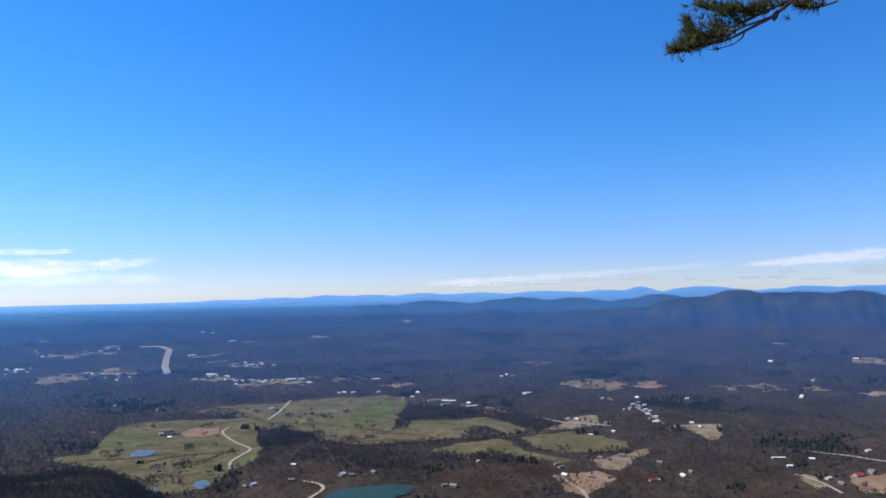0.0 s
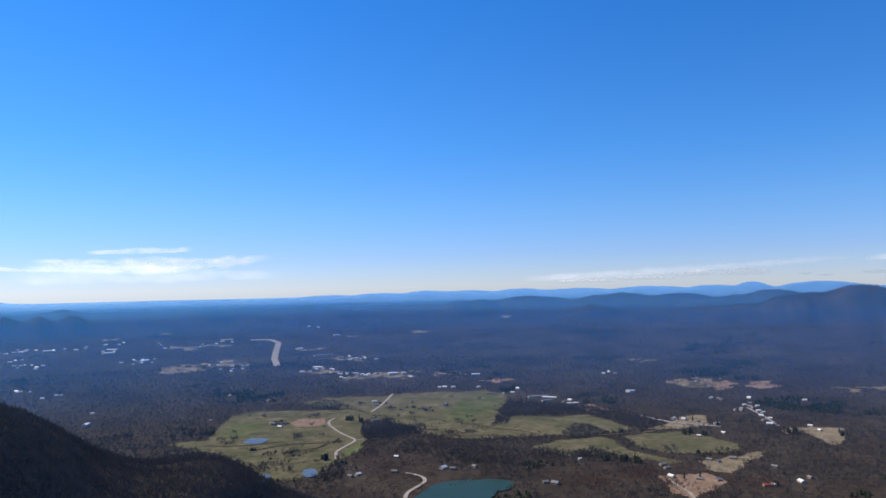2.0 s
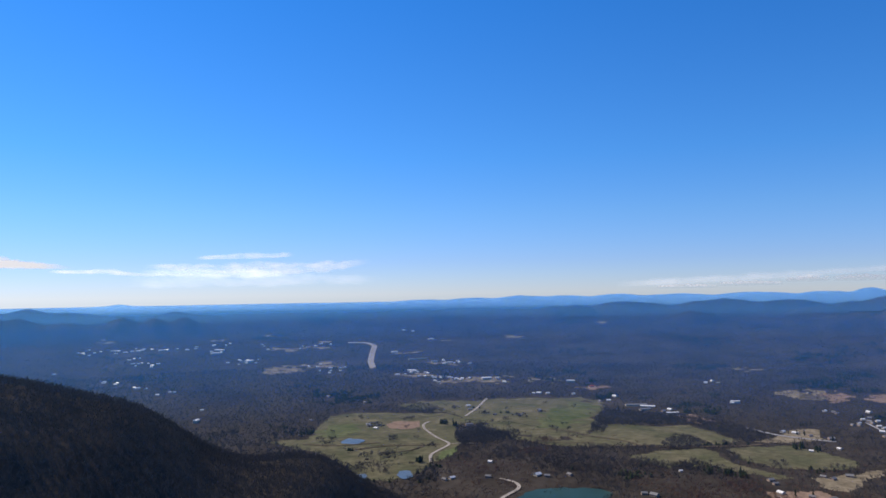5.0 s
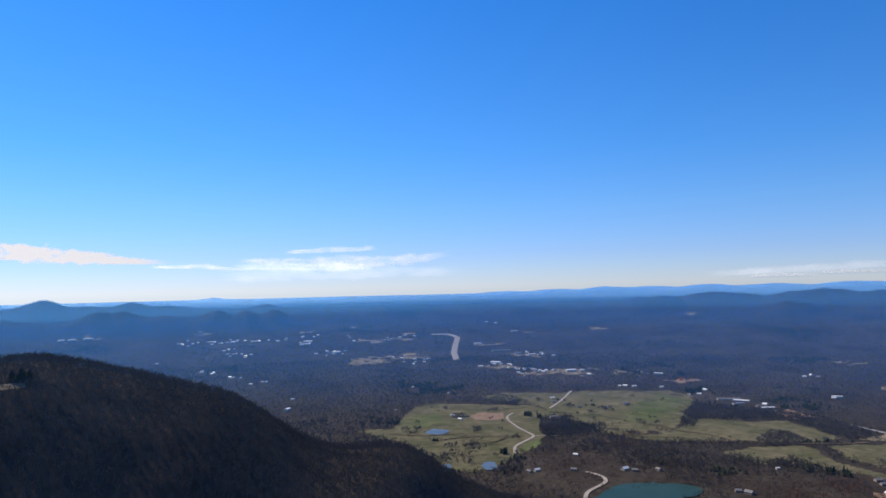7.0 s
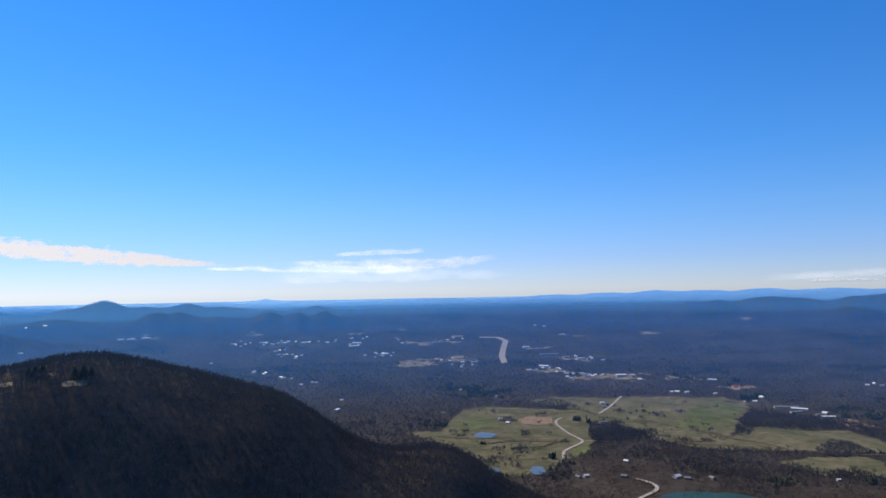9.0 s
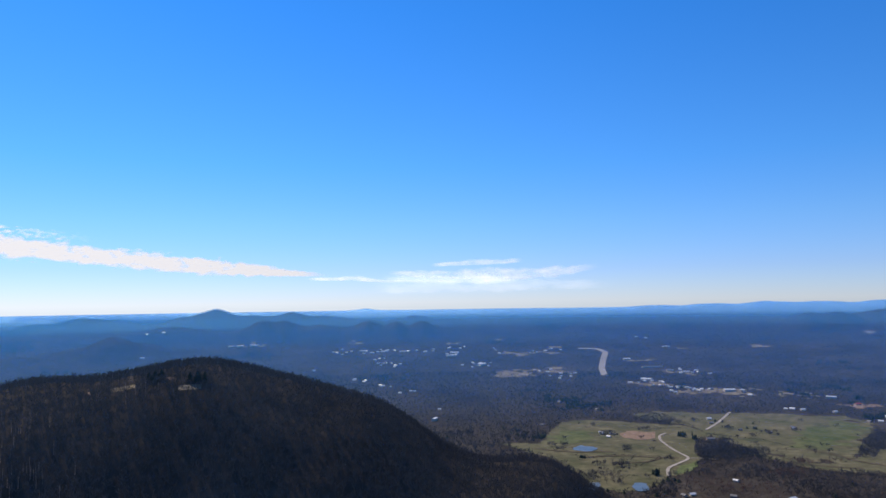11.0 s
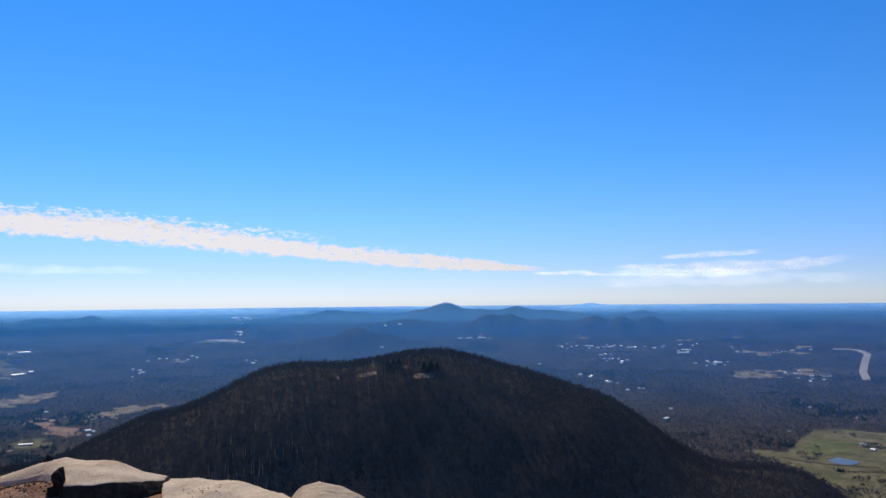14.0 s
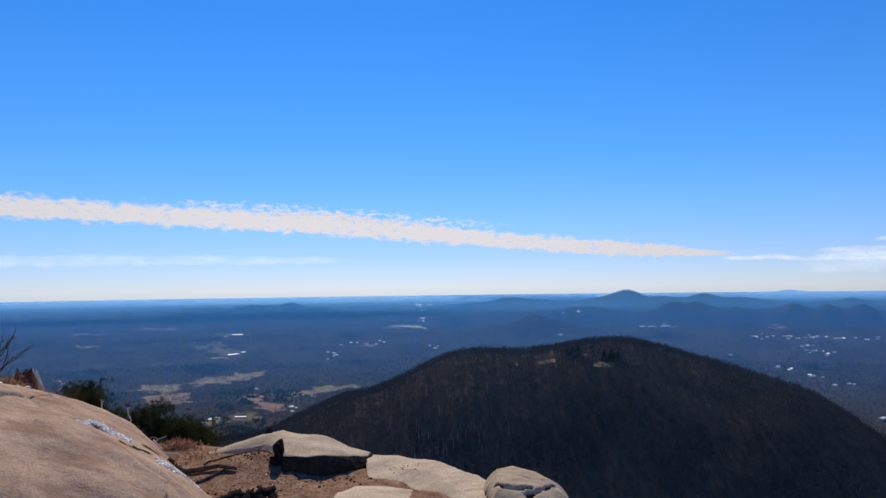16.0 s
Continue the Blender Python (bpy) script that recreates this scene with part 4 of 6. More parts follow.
def building(x, y, length, depth, height, turn, wall, roof, label, windows=0):
    """A gabled building whose long side faces the overlook, turned by some degrees."""
    thing = new("house" if length < 26 else "large_building")
    az = math.degrees(math.atan2(-x, y))
    z = float(land(np.array([x - 5, x + 5, x]), np.array([y, y, y + 5])).min())
    thing.matrix_world = pose(x, y, z, 0, 0, az + turn)
    a, d = length / 2, depth / 2
    bm = bmesh.new()
    slab_box(bm, -a, a, -d, d, -2, height)
    part("wall", bm, wall, thing)
    bm = bmesh.new()
    rise, o = depth * (0.32 if length < 26 else 0.14), 0.5
    rows = []
    for t in (0.0, -0.3):
        rows.append([[bm.verts.new((sx_, yy, zz + t)) for yy, zz in ((-d - o, height), (0, height + rise), (d + o, height))] for sx_ in (-a - o, a + o)])
    (l0, r0), (l1, r1) = rows
    for p, q in ((0, 1), (1, 2)):
        bm.faces.new((l0[p], r0[p], r0[q], l0[q]))
        bm.faces.new((l1[q], r1[q], r1[p], l1[p]))
    for i in (0, 2):
        bm.faces.new((l0[i], r0[i], r1[i], l1[i]))
    for s0, s1 in ((l0, l1), (r0, r1)):
        bm.faces.new((s0[0], s0[1], s0[2], s1[2], s1[1], s1[0]))
    part("roof", bm, roof, thing)
    for sx_ in (-a, a):
        bm = bmesh.new()
        bm.faces.new([bm.verts.new(p) for p in ((sx_, -d, height - 0.02), (sx_, d, height - 0.02), (sx_, 0, height + rise - 0.3))])
        part("gable", bm, wall, thing)
    for k in range(windows):
        bm = bmesh.new()
        cx = -a + length * (k + 0.5) / windows
        if k == windows // 2 and length < 26:
            slab_box(bm, cx - 0.6, cx + 0.6, -d - 0.08, -d + 0.05, 0, 2.1)
            part("door", bm, GREY_ROOF, thing)
        else:
            slab_box(bm, cx - 0.7, cx + 0.7, -d - 0.06, -d + 0.05, 1.0, 2.4)
            part("window", bm, GLASS, thing)
    return tagged(thing, label, "house" if length < 26 else "building", "houses in the valley" if length < 26 else "large buildings in the valley")


W, BK = WHITE_WALL, BRICK_WALL
LOOKS = [(W, WHITE_ROOF, "white building with a pale metal roof"), (W, GREY_ROOF, "white house with a grey roof"), (BK, RED_ROOF, "tan house with a red roof"), (BK, GREY_ROOF, "brown house with a grey roof")]
BIG_LOOKS = [(W, WHITE_ROOF, "long white building with a pale metal roof"), (W, GREY_ROOF, "long pale building with a grey roof")]
for x, y, l, d, h, t, k in BIG:
    building(x, y, max(26, 0.7 * l), 0.75 * d, 0.8 * h, t * 2 + 8, *BIG_LOOKS[k], windows=6 if math.hypot(x, y) < 2300 else 0)
for k, (x, y) in enumerate(TOWN):
    building(x, y, 8 + (k * 31) % 9, 7, 3.6, ((k * 47) % 130) - 65, *LOOKS[0])
for k, (x, y, l, c) in enumerate(SMALL):
    building(x, y, l * 0.72, l * 0.5, 3.2, ((k * 47) % 130) - 65, *LOOKS[3 if c == 1 or (c == 0 and k % 2 and math.hypot(x, y) < 1700) else c], windows=4 if math.hypot(x, y) < 1900 else 0)


# ---- clouds: thin sheets far off ----
def cloud_material(name, size, cover, soft, bright, glowing=0.14, ending=0.8, glow_colour=(1.0, 0.97, 0.94), detail=6):
    m = bpy.data.materials.new(name)
    m.use_nodes = True
    n, l = m.node_tree.nodes, m.node_tree.links
    n.remove(n["Principled BSDF"])
    clear, lit, mix = n.new("ShaderNodeBsdfTransparent"), n.new("ShaderNodeBsdfTranslucent"), n.new("ShaderNodeMixShader")
    lit.inputs[0].default_value = (bright, bright, bright, 1)
    co, sep, no = n.new("ShaderNodeTexCoord"), n.new("ShaderNodeSeparateXYZ"), n.new("ShaderNodeTexNoise")
    stretch = n.new("ShaderNodeMapping")
    stretch.inputs["Scale"].default_value = (1, 1, 2.6)
    l.new(co.outputs["Object"], stretch.inputs[0])
    l.new(stretch.outputs[0], no.inputs["Vector"])
    no.inputs["Scale"].default_value, no.inputs["Detail"].default_value, no.inputs["Roughness"].default_value = 1 / size, detail, 0.56
    l.new(co.outputs["UV"], sep.inputs[0])
    # v runs from 0 to 1 across the sheet: densest in the middle
    edge = n.new("ShaderNodeValToRGB")
    edge.color_ramp.interpolation = "EASE"
    e = edge.color_ramp.elements
    for _ in range(2):
        e.new(0.5)
    for i, (p, v) in enumerate(((0.0, 0.0), (0.3, 1.0), (0.55, 1.0), (1.0, 0.0))):
        e[i].position, e[i].color = p, (v, v, v, 1)
    l.new(sep.outputs[1], edge.inputs[0])
    add = n.new("ShaderNodeMath")
    add.operation = "MULTIPLY_ADD"
    add.inputs[1].default_value = 2.4
    l.new(no.outputs["Fac"], add.inputs[0])
    l.new(edge.outputs[0], add.inputs[2])
    # u runs along it: both ends thin out
    ends = n.new("ShaderNodeValToRGB")
    ends.color_ramp.interpolation = "EASE"
    e = ends.color_ramp.elements
    for _ in range(2):
        e.new(0.5)
    for i, (p, v) in enumerate(((0.0, 0.0), (0.12, 1.0), (ending, 1.0), (1.0, 0.0))):
        e[i].position, e[i].color = p, (v, v, v, 1)
    l.new(sep.outputs[0], ends.inputs[0])
    rng_ = n.new("ShaderNodeMapRange")
    rng_.inputs["From Min"].default_value, rng_.inputs["From Max"].default_value = cover, cover + soft
    l.new(add.outputs[0], rng_.inputs["Value"])
    mul = n.new("ShaderNodeMath")
    mul.operation = "MULTIPLY"
    l.new(rng_.outputs[0], mul.inputs[0])
    l.new(ends.outputs[0], mul.inputs[1])
    l.new(mul.outputs[0], mix.inputs[0])
    l.new(clear.outputs[0], mix.inputs[1])
    # added glow brightens the sheet beyond what the sun gives it
    glow, both = n.new("ShaderNodeEmission"), n.new("ShaderNodeAddShader")
    glow.inputs[0].default_value, glow.inputs[1].default_value = (*glow_colour, 1), glowing
    l.new(lit.outputs[0], both.inputs[0])
    l.new(glow.outputs[0], both.inputs[1])
    l.new(both.outputs[0], mix.inputs[2])
    l.new(mix.outputs[0], n["Material Output"].inputs[0])
    return m


def cloud(line, material, label, radius=4880):
    """line: bearing, height of the middle and half thickness, all in degrees."""
    v, uv, f, k, rows = [], [], [], 0, 9
    line = np.array(line, float)
    az = np.linspace(line[0, 0], line[-1, 0], 60)
    order = np.argsort(line[:, 0])
    mid, half = np.interp(az, line[order, 0], line[order, 1]), np.interp(az, line[order, 0], line[order, 2])
    for i in range(60):
        for j in range(rows):
            w = j / (rows - 1)
            a, el = radians(az[i]), radians(mid[i] + half[i] * (2 * w - 1))
            v.append((-radius * math.sin(a), radius * math.cos(a), EYE + radius * math.tan(el)))
            uv.append((i / 59, w))
    f = [(i * rows + j, (i + 1) * rows + j, (i + 1) * rows + j + 1, i * rows + j + 1) for i in range(59) for j in range(rows - 1)]
    me = mesh_from("cloud", v, f, material)
    layer = me.uv_layers.new(name="uv")
    layer.data.foreach_set("uv", np.array(uv, np.float32)[np.array(f).ravel()].ravel())
    return tagged(new("cloud", me), label, "cloud", kind="structure")


DENSE = cloud_material("white_cloud", 80, 1.42, 0.6, 0.51, 0.19, detail=4, ending=0.96, glow_colour=(1.0, 0.98, 0.97))
PUFF = cloud_material("puffs", 50, 2.05, 0.7, 0.64, detail=4)
WISP = cloud_material("thin_cloud", 130, 1.6, 1.5, 0.80, 0.2, ending=0.85)
FAINT = cloud_material("faint_cloud", 180, 1.7, 4.2, 0.9, 0.35)
SMOKE = cloud_material("thin_smoke", 14, 1.8, 1.2, 0.6, 0.16, ending=0.97, glow_colour=(0.8, 0.9, 1.0))
BAND = cloud_material("pale_band", 160, 1.2, 1.3, 0.8, 0.5, ending=0.9)
HAZY_BAND = cloud_material("hazy_band", 160, 1.3, 3.0, 0.8, 0.5, ending=0.85)
GREYC = cloud_material("grey_puffs", 34, 1.58, 0.9, 0.13, 0.5, glow_colour=(0.72, 0.85, 1.0))
GLOW_PUFFS = cloud_material("glow_puffs", 30, 1.75, 0.7, 0.62, 0.36)
STREAK = "long white streak of cloud low in the sky"
cloud([(112, 6.6, 1.3), (98, 6.15, 1.15), (86.7, 5.75, 1.1), (75.6, 5.35, 1.35), (62.8, 4.0, 0.95), (53.6, 3.1, 0.9), (48.0, 2.62, 0.6), (43.0, 2.25, 0.12)], DENSE, STREAK)
cloud([(88, 6.8, 0.7), (78, 6.35, 1.1), (70, 5.75, 1.0), (60, 4.9, 0.5)], PUFF, "small white puffs along the streak of cloud")
cloud([(45, 1.95, 0.15), (41.5, 2.0, 0.28), (37.5, 1.65, 0.2)], WISP, "thin wisp of white cloud")
cloud([(38.8, 2.35, 0.25), (33.5, 2.25, 0.6), (29, 2.25, 0.8), (25, 2.35, 0.75), (21.3, 2.75, 0.3)], WISP, "thin white cloud low in the sky")
cloud([(39, 1.9, 0.3), (35, 1.9, 0.45), (31, 1.85, 0.55), (27.5, 1.8, 0.3)], HAZY_BAND, "soft white patch of cloud")
cloud([(35, 3.0, 0.2), (31, 3.2, 0.42), (27.3, 3.3, 0.25)], WISP, "thin white cloud low in the sky")
cloud([(40, 1.3, 0.8), (31, 1.35, 0.9), (20, 1.3, 0.6)], FAINT, "faint white veil of cloud above the horizon")
cloud([(104, 2.2, 0.7), (88, 2.4, 0.7), (72, 2.35, 0.4)], FAINT, "faint white band of cloud")
cloud([(2, 0.5, 0.3), (-8, 0.9, 0.4), (-13, 1.12, 0.3), (-18, 1.38, 0.3), (-23, 1.62, 0.12)], HAZY_BAND, "faint white band of cloud over the mountains")
cloud([(-22.5, 1.4, 0.15), (-26, 1.62, 0.42), (-29, 1.85, 0.5), (-32, 2.0, 0.6), (-40, 2.5, 0.8)], BAND, "bright white band of cloud over the mountains")
for a, el, w, h in ((-26.1, 0.9, 0.75, 0.3), (-31.4, 0.95, 1.5, 0.7), (-23.6, 0.5, 1.0, 0.25), (-25.4, 0.5, 0.8, 0.28), (-19.2, 0.5, 0.5, 0.2), (-28, 0.32, 1.2, 0.16), (-20.5, 0.35, 0.6, 0.14)):
    cloud([(a + w, el, h * 0.5), (a, el, h), (a - w, el, h * 0.6)], GREYC, "small grey cloud over the far ridge")
# bright tops by added glow, shaded undersides as separate grey sheets
for a, el, w, h in ((-15.2, 0.7, 1.9, 0.42), (-11.8, 0.7, 1.6, 0.38), (-8.0, 0.45, 2.4, 0.25), (-3.5, 0.3, 2.4, 0.2)):
    cloud([(a + w, el, h * 0.5), (a, el + 0.08, h), (a - w, el, h * 0.5)], GLOW_PUFFS, "small cumulus cloud brightened by added glow over the far ridge")
    cloud([(a + w, el - 0.12, h * 0.3), (a, el - 0.1, h * 0.55), (a - w, el - 0.12, h * 0.3)], GREYC, "grey sheet for the shaded underside of a small cumulus cloud", 4870)
cloud([(70.6, -3.02, 0.1), (69.3, -3.03, 0.2), (68.3, -3.1, 0.24), (67.6, -3.27, 0.07)], SMOKE, "white smoke drifting over the far woods", 3690)

# trunks on the near hill, their sunlit look put into a pale colour
x, y = [], []
for cx, cy in ((-714, 272), (-704, 281), (-690, 291), (-678, 302), (-673, 313), (-691, 272), (-753, 340), (-746, 355), (-753, 326), (-680, 339), (-726, 466), (-771, 473)):
    x.append(cx + rng.normal(0, 16, 12))
    y.append(cy + rng.normal(0, 16, 12))
x, y = np.concatenate(x), np.concatenate(y)
PALE_TRUNK = paint("pale_trunks", (0.25, 0.21, 0.185), (0.42, 0.36, 0.32), 3, thin=0.4)
stick = (np.array([(-0.012, 0, 0), (0.012, 0, 0), (0, 0.003, 1), (0, -0.012, 0), (0, 0.012, 0), (0.004, 0, 1)]), np.array([(0, 1, 2), (3, 4, 5)]))
scatter("pale_trunks", [stick], x, y, rng.uniform(8, 14, len(x)), rng.uniform(16, 26, len(x)), PALE_TRUNK, "bare trunks painted pale as if sunlit")

# ---- the overlook: bare rock, soil, brush ----
from mathutils.bvhtree import BVHTree

STAND = Vector((-0.348, 0.153, 0.0))


def at(az, r, z=0.0):
    """A place by bearing and distance from the viewer's last stand."""
    return Vector((STAND.x - r * math.sin(radians(az)), STAND.y + r * math.cos(radians(az)), z))


def rock_material(name, low, high, stain, size, rough=0.85):
    m = paint(name, low, high, size, rough=rough, bump=0.9, fine=0.016, grain=0.24)
    n, l = m.node_tree.nodes, m.node_tree.links
    b = n["Principled BSDF"]
    base = b.inputs["Base Color"].links[0].from_socket
    co, no, ramp, mix = n.new("ShaderNodeTexCoord"), n.new("ShaderNodeTexNoise"), n.new("ShaderNodeValToRGB"), n.new("ShaderNodeMix")
    mix.data_type = "RGBA"
    stretch = n.new("ShaderNodeMapping")
    stretch.inputs["Scale"].default_value, stretch.inputs["Rotation"].default_value = (2.4, 0.7, 2.0), (0, 0, radians(8))
    no.inputs["Scale"].default_value, no.inputs["Detail"].default_value, no.inputs["Roughness"].default_value = 2.2, 9, 0.66
    ramp.color_ramp.elements[0].position, ramp.color_ramp.elements[1].position = 0.46, 0.62
    ramp.color_ramp.elements[0].color, ramp.color_ramp.elements[1].color = (0, 0, 0, 1), (0.8, 0.8, 0.8, 1)
    l.new(co.outputs["Object"], stretch.inputs[0])
    l.new(stretch.outputs[0], no.inputs["Vector"])
    l.new(no.outputs["Fac"], ramp.inputs[0])
    l.new(ramp.outputs[0], mix.inputs["Factor"])
    l.new(base, mix.inputs["A"])
    mix.inputs["B"].default_value = (*stain, 1)
    l.new(mix.outputs["Result"], b.inputs["Base Color"])
    return m


PALE_ROCK = rock_material("pale_gneiss", (0.47, 0.375, 0.265), (0.60, 0.49, 0.355), (0.40, 0.30, 0.205), 0.22)
BOULDER_ROCK = rock_material("grey_gneiss", (0.37, 0.295, 0.205), (0.50, 0.405, 0.295), (0.31, 0.24, 0.165), 0.2)
# near-black colour that stands in for shade on rock faces and in cracks
PAINTED_SHADE = paint("shade_black_rock", (0.024, 0.019, 0.014), (0.060, 0.048, 0.036), 0.12, bump=0.8, fine=0.025)
DOME_ROCK = rock_material("weathered_gneiss", (0.365, 0.255, 0.18), (0.475, 0.342, 0.245), (0.27, 0.168, 0.113), 0.3)
SOIL = paint("bare_soil", (0.15, 0.085, 0.053), (0.33, 0.205, 0.135), 0.11, bump=1.0, fine=0.02, grain=0.4)
ICE = paint("dirty_ice", (0.58, 0.55, 0.51), (0.92, 0.89, 0.85), 0.04, rough=0.4, spec=0.25, bump=0.8, fine=0.03)
CHAR = paint("charred_wood", (0.012, 0.011, 0.010), (0.035, 0.03, 0.027), 0.04, bump=0.8, fine=0.01)
DEAD_WOOD = paint("dead_wood", (0.065, 0.046, 0.035), (0.15, 0.108, 0.082), 0.08, bump=0.6, fine=0.01)
BLEACHED = paint("bleached_wood", (0.62, 0.55, 0.46), (0.80, 0.73, 0.64), 0.06, thin=0.25)
STUMP = paint("rotten_stump", (0.055, 0.028, 0.018), (0.20, 0.11, 0.07), 0.08, bump=0.9, fine=0.015)
NEEDLE = paint("pine_needles", (0.040, 0.054, 0.018), (0.14, 0.145, 0.058), 0.1, rough=0.5, island=0.5, thin=0.55)
STRAW = paint("dead_grass", (0.26, 0.13, 0.075), (0.42, 0.25, 0.15), 0.1, island=0.4, thin=0.25)
SHRUB = paint("shrub_needles", (0.026, 0.034, 0.012), (0.080, 0.086, 0.030), 0.15, rough=0.6, island=0.5, thin=0.2)
BOUGH_BARK = paint("grey_pine_twigs", (0.09, 0.07, 0.055), (0.26, 0.215, 0.175), 0.02, bump=0.6, fine=0.004)
PINE_BARK = paint("pine_bark", (0.05, 0.04, 0.034), (0.12, 0.095, 0.08), 0.02, bump=0.6, fine=0.004)


def stone(name, ring, top, bottom, material, undercut=0.0, rough=0.02, rounding=0.06, sides=180, rings=30, chip=0.02):
    """A stone over an outline in plan (bearing, distance), with a top surface of its own and steep, rounded sides."""
    pts = np.array([at(*p)[:2] for p in ring])
    c = pts.mean(0)
    pts = np.concatenate([a + (b - a) * np.linspace(0, 1, 24, endpoint=False)[:, None] for a, b in zip(pts, np.roll(pts, -1, 0))])
    d = pts - c
    ang, rad = np.unwrap(np.arctan2(d[:, 1], d[:, 0])), np.hypot(d[:, 0], d[:, 1])
    o = np.argsort(np.mod(ang, math.tau))
    ang, rad = np.mod(ang, math.tau)[o], rad[o]
    th = np.linspace(0, math.tau, sides, endpoint=False)
    rr = np.interp(th, np.r_[ang[-1] - math.tau, ang, ang[0] + math.tau], np.r_[rad[-1], rad, rad[0]])
    even = rr
    rr = rr * (1 + chip * np.array([noise.fractal(Vector((math.cos(t) * 5, math.sin(t) * 5, c[0])), 0.7, 2.0, 5) for t in th]))
    rough_rr, rr = rr, even
    v, f = [], []
    fr = [1 - (1 - k / rings) ** 1.6 for k in range(1, rings + 1)]
    levels = [0.12, 0.3, 0.5, 0.75, 1.0]
    v.append((c[0], c[1], top(c[0], c[1], float(rr.min()))))
    for s in fr:
        for k in range(sides):
            here = rr[k] + (rough_rr[k] - rr[k]) * s ** 9
            x, y = c[0] + here * s * math.cos(th[k]), c[1] + here * s * math.sin(th[k])
            edge = rr[k] * (1 - s)
            z = top(x, y, edge) - rounding * math.exp(-edge / max(rounding, 1e-4)) * 0.8
            z += rough * noise.fractal(Vector((x * 1.7, y * 1.7, 3.1)), 0.9, 2.0, 5) * min(1, 0.3 + edge / 0.2)
            v.append((x, y, z))
    rim = [v[1 + (rings - 1) * sides + k] for k in range(sides)]
    for t in levels:
        for k in range(sides):
            x, y, z = rim[k]
            q = 1 - undercut * t ** 0.45 / rr[k] if undercut else 1 + 0.03 * t
            wob = rough * 1.6 * noise.fractal(Vector((x * 4, y * 4, z * 3 - t * 3)), 0.8, 2.0, 4) / max(rr[k], 0.2)
            v.append((c[0] + (x - c[0]) * (q + wob), c[1] + (y - c[1]) * (q + wob), z + (bottom - z) * t))
    rows = rings + len(levels)
    f3 = [(0, 1 + k, 1 + (k + 1) % sides) for k in range(sides)]
    f4 = [(1 + i * sides + k, 1 + (i + 1) * sides + k, 1 + (i + 1) * sides + (k + 1) % sides, 1 + i * sides + (k + 1) % sides) for i in range(rows - 1) for k in range(sides)]
    me = bpy.data.meshes.new(name)
    me.from_pydata(v, [], f3 + f4)
    me.update()
    me.materials.append(material)
    smooth(me).set_sharp_from_angle(angle=radians(32))
    return new(name, me)


def fr(x, y, z, scale):
    return noise.fractal(Vector((x * scale, y * scale, z)), 0.9, 2.0, 5)


EDGE = [(20, 3.0), (35, 3.7), (48, 4.6), (56, 5.25), (63.5, 5.95), (72, 6.75), (80, 7.6), (86, 8.0), (92, 8.8), (100, 9.6), (115, 10), (140, 9), (170, 8), (200, 8), (240, 7), (280, 5), (320, 3.6), (350, 3.0)]
MOUND, MOUND2, MOUND3 = at(83.6, 6.95), at(81.6, 6.4), at(80.3, 6.45)


def ledge_top(x, y, e):
    mound = 0.05 * math.exp(-((x - MOUND.x) ** 2 + (y - MOUND.y) ** 2) / 0.42)
    mound += 0.08 * math.exp(-((x - MOUND2.x) ** 2 + (y - MOUND2.y) ** 2) / 0.14)
    mound += 0.05 * math.exp(-((x - MOUND3.x) ** 2 + (y - MOUND3.y) ** 2) / 0.05)
    return -0.02 + mound + 0.03 * fr(x, y, 1, 1.3) + 0.008 * fr(x, y, 3, 6) - 0.25 * math.exp(-e / 0.12)


ledge = stone("ledge", EDGE, ledge_top, -13.0, SOIL, rough=0.015, rounding=0.1, sides=220, rings=90)
tagged(ledge, "bare brown soil ledge at the cliff's edge", "ground", kind="structure")


LIP_AZ, LIP_Z, LIP_R = (72.0, 72.5, 74.3, 76.0, 79.0, 79.8, 80.6, 82.5, 85.0), (0.02, 0.04, 0.113, 0.151, 0.153, 0.14, 0.115, 0.07, -0.02), (6.56, 6.53, 6.275, 6.16, 6.2, 6.5, 6.72, 6.82, 6.98)
CREST_AZ, CREST_Z, CREST_R = (72.0, 72.5, 73.9, 75.7, 76.5, 79.1, 80.4, 82.6, 85.8), (0.03, 0.055, 0.10, 0.185, 0.20, 0.237, 0.19, 0.11, -0.02), (6.62, 6.62, 6.6, 6.66, 6.7, 6.85, 6.95, 7.0, 7.1)


def slab_top(x, y, e):
    dx, dy = x - STAND.x, y - STAND.y
    az, r = math.degrees(math.atan2(-dx, dy)), math.hypot(dx, dy)
    crest, rc = np.interp(az, CREST_AZ, CREST_Z), np.interp(az, CREST_AZ, CREST_R)
    lip, rl = np.interp(az, LIP_AZ, LIP_Z), np.interp(az, LIP_AZ, LIP_R)
    t = max(-0.2, min(1.0, (r - rl) / max(rc - rl, 0.05)))
    h = lip + (crest - lip) * (t * (1.6 - 0.6 * t) if t > 0 else t) - 0.22 * max(0, r - rc)
    pit = 0.012 * max(0.0, noise.noise(Vector((x * 5, y * 5, 2.0))) - 0.25)
    return float(h) + 0.010 * fr(x, y, 5, 2.6) - pit


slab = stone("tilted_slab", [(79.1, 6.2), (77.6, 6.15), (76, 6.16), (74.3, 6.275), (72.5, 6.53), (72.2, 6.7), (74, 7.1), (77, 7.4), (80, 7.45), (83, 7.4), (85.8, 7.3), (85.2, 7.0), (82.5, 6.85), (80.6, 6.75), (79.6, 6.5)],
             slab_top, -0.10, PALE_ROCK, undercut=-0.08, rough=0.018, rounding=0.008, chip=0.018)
# the shade of the slab's front face is painted on
slab.data.materials.append(PAINTED_SHADE)
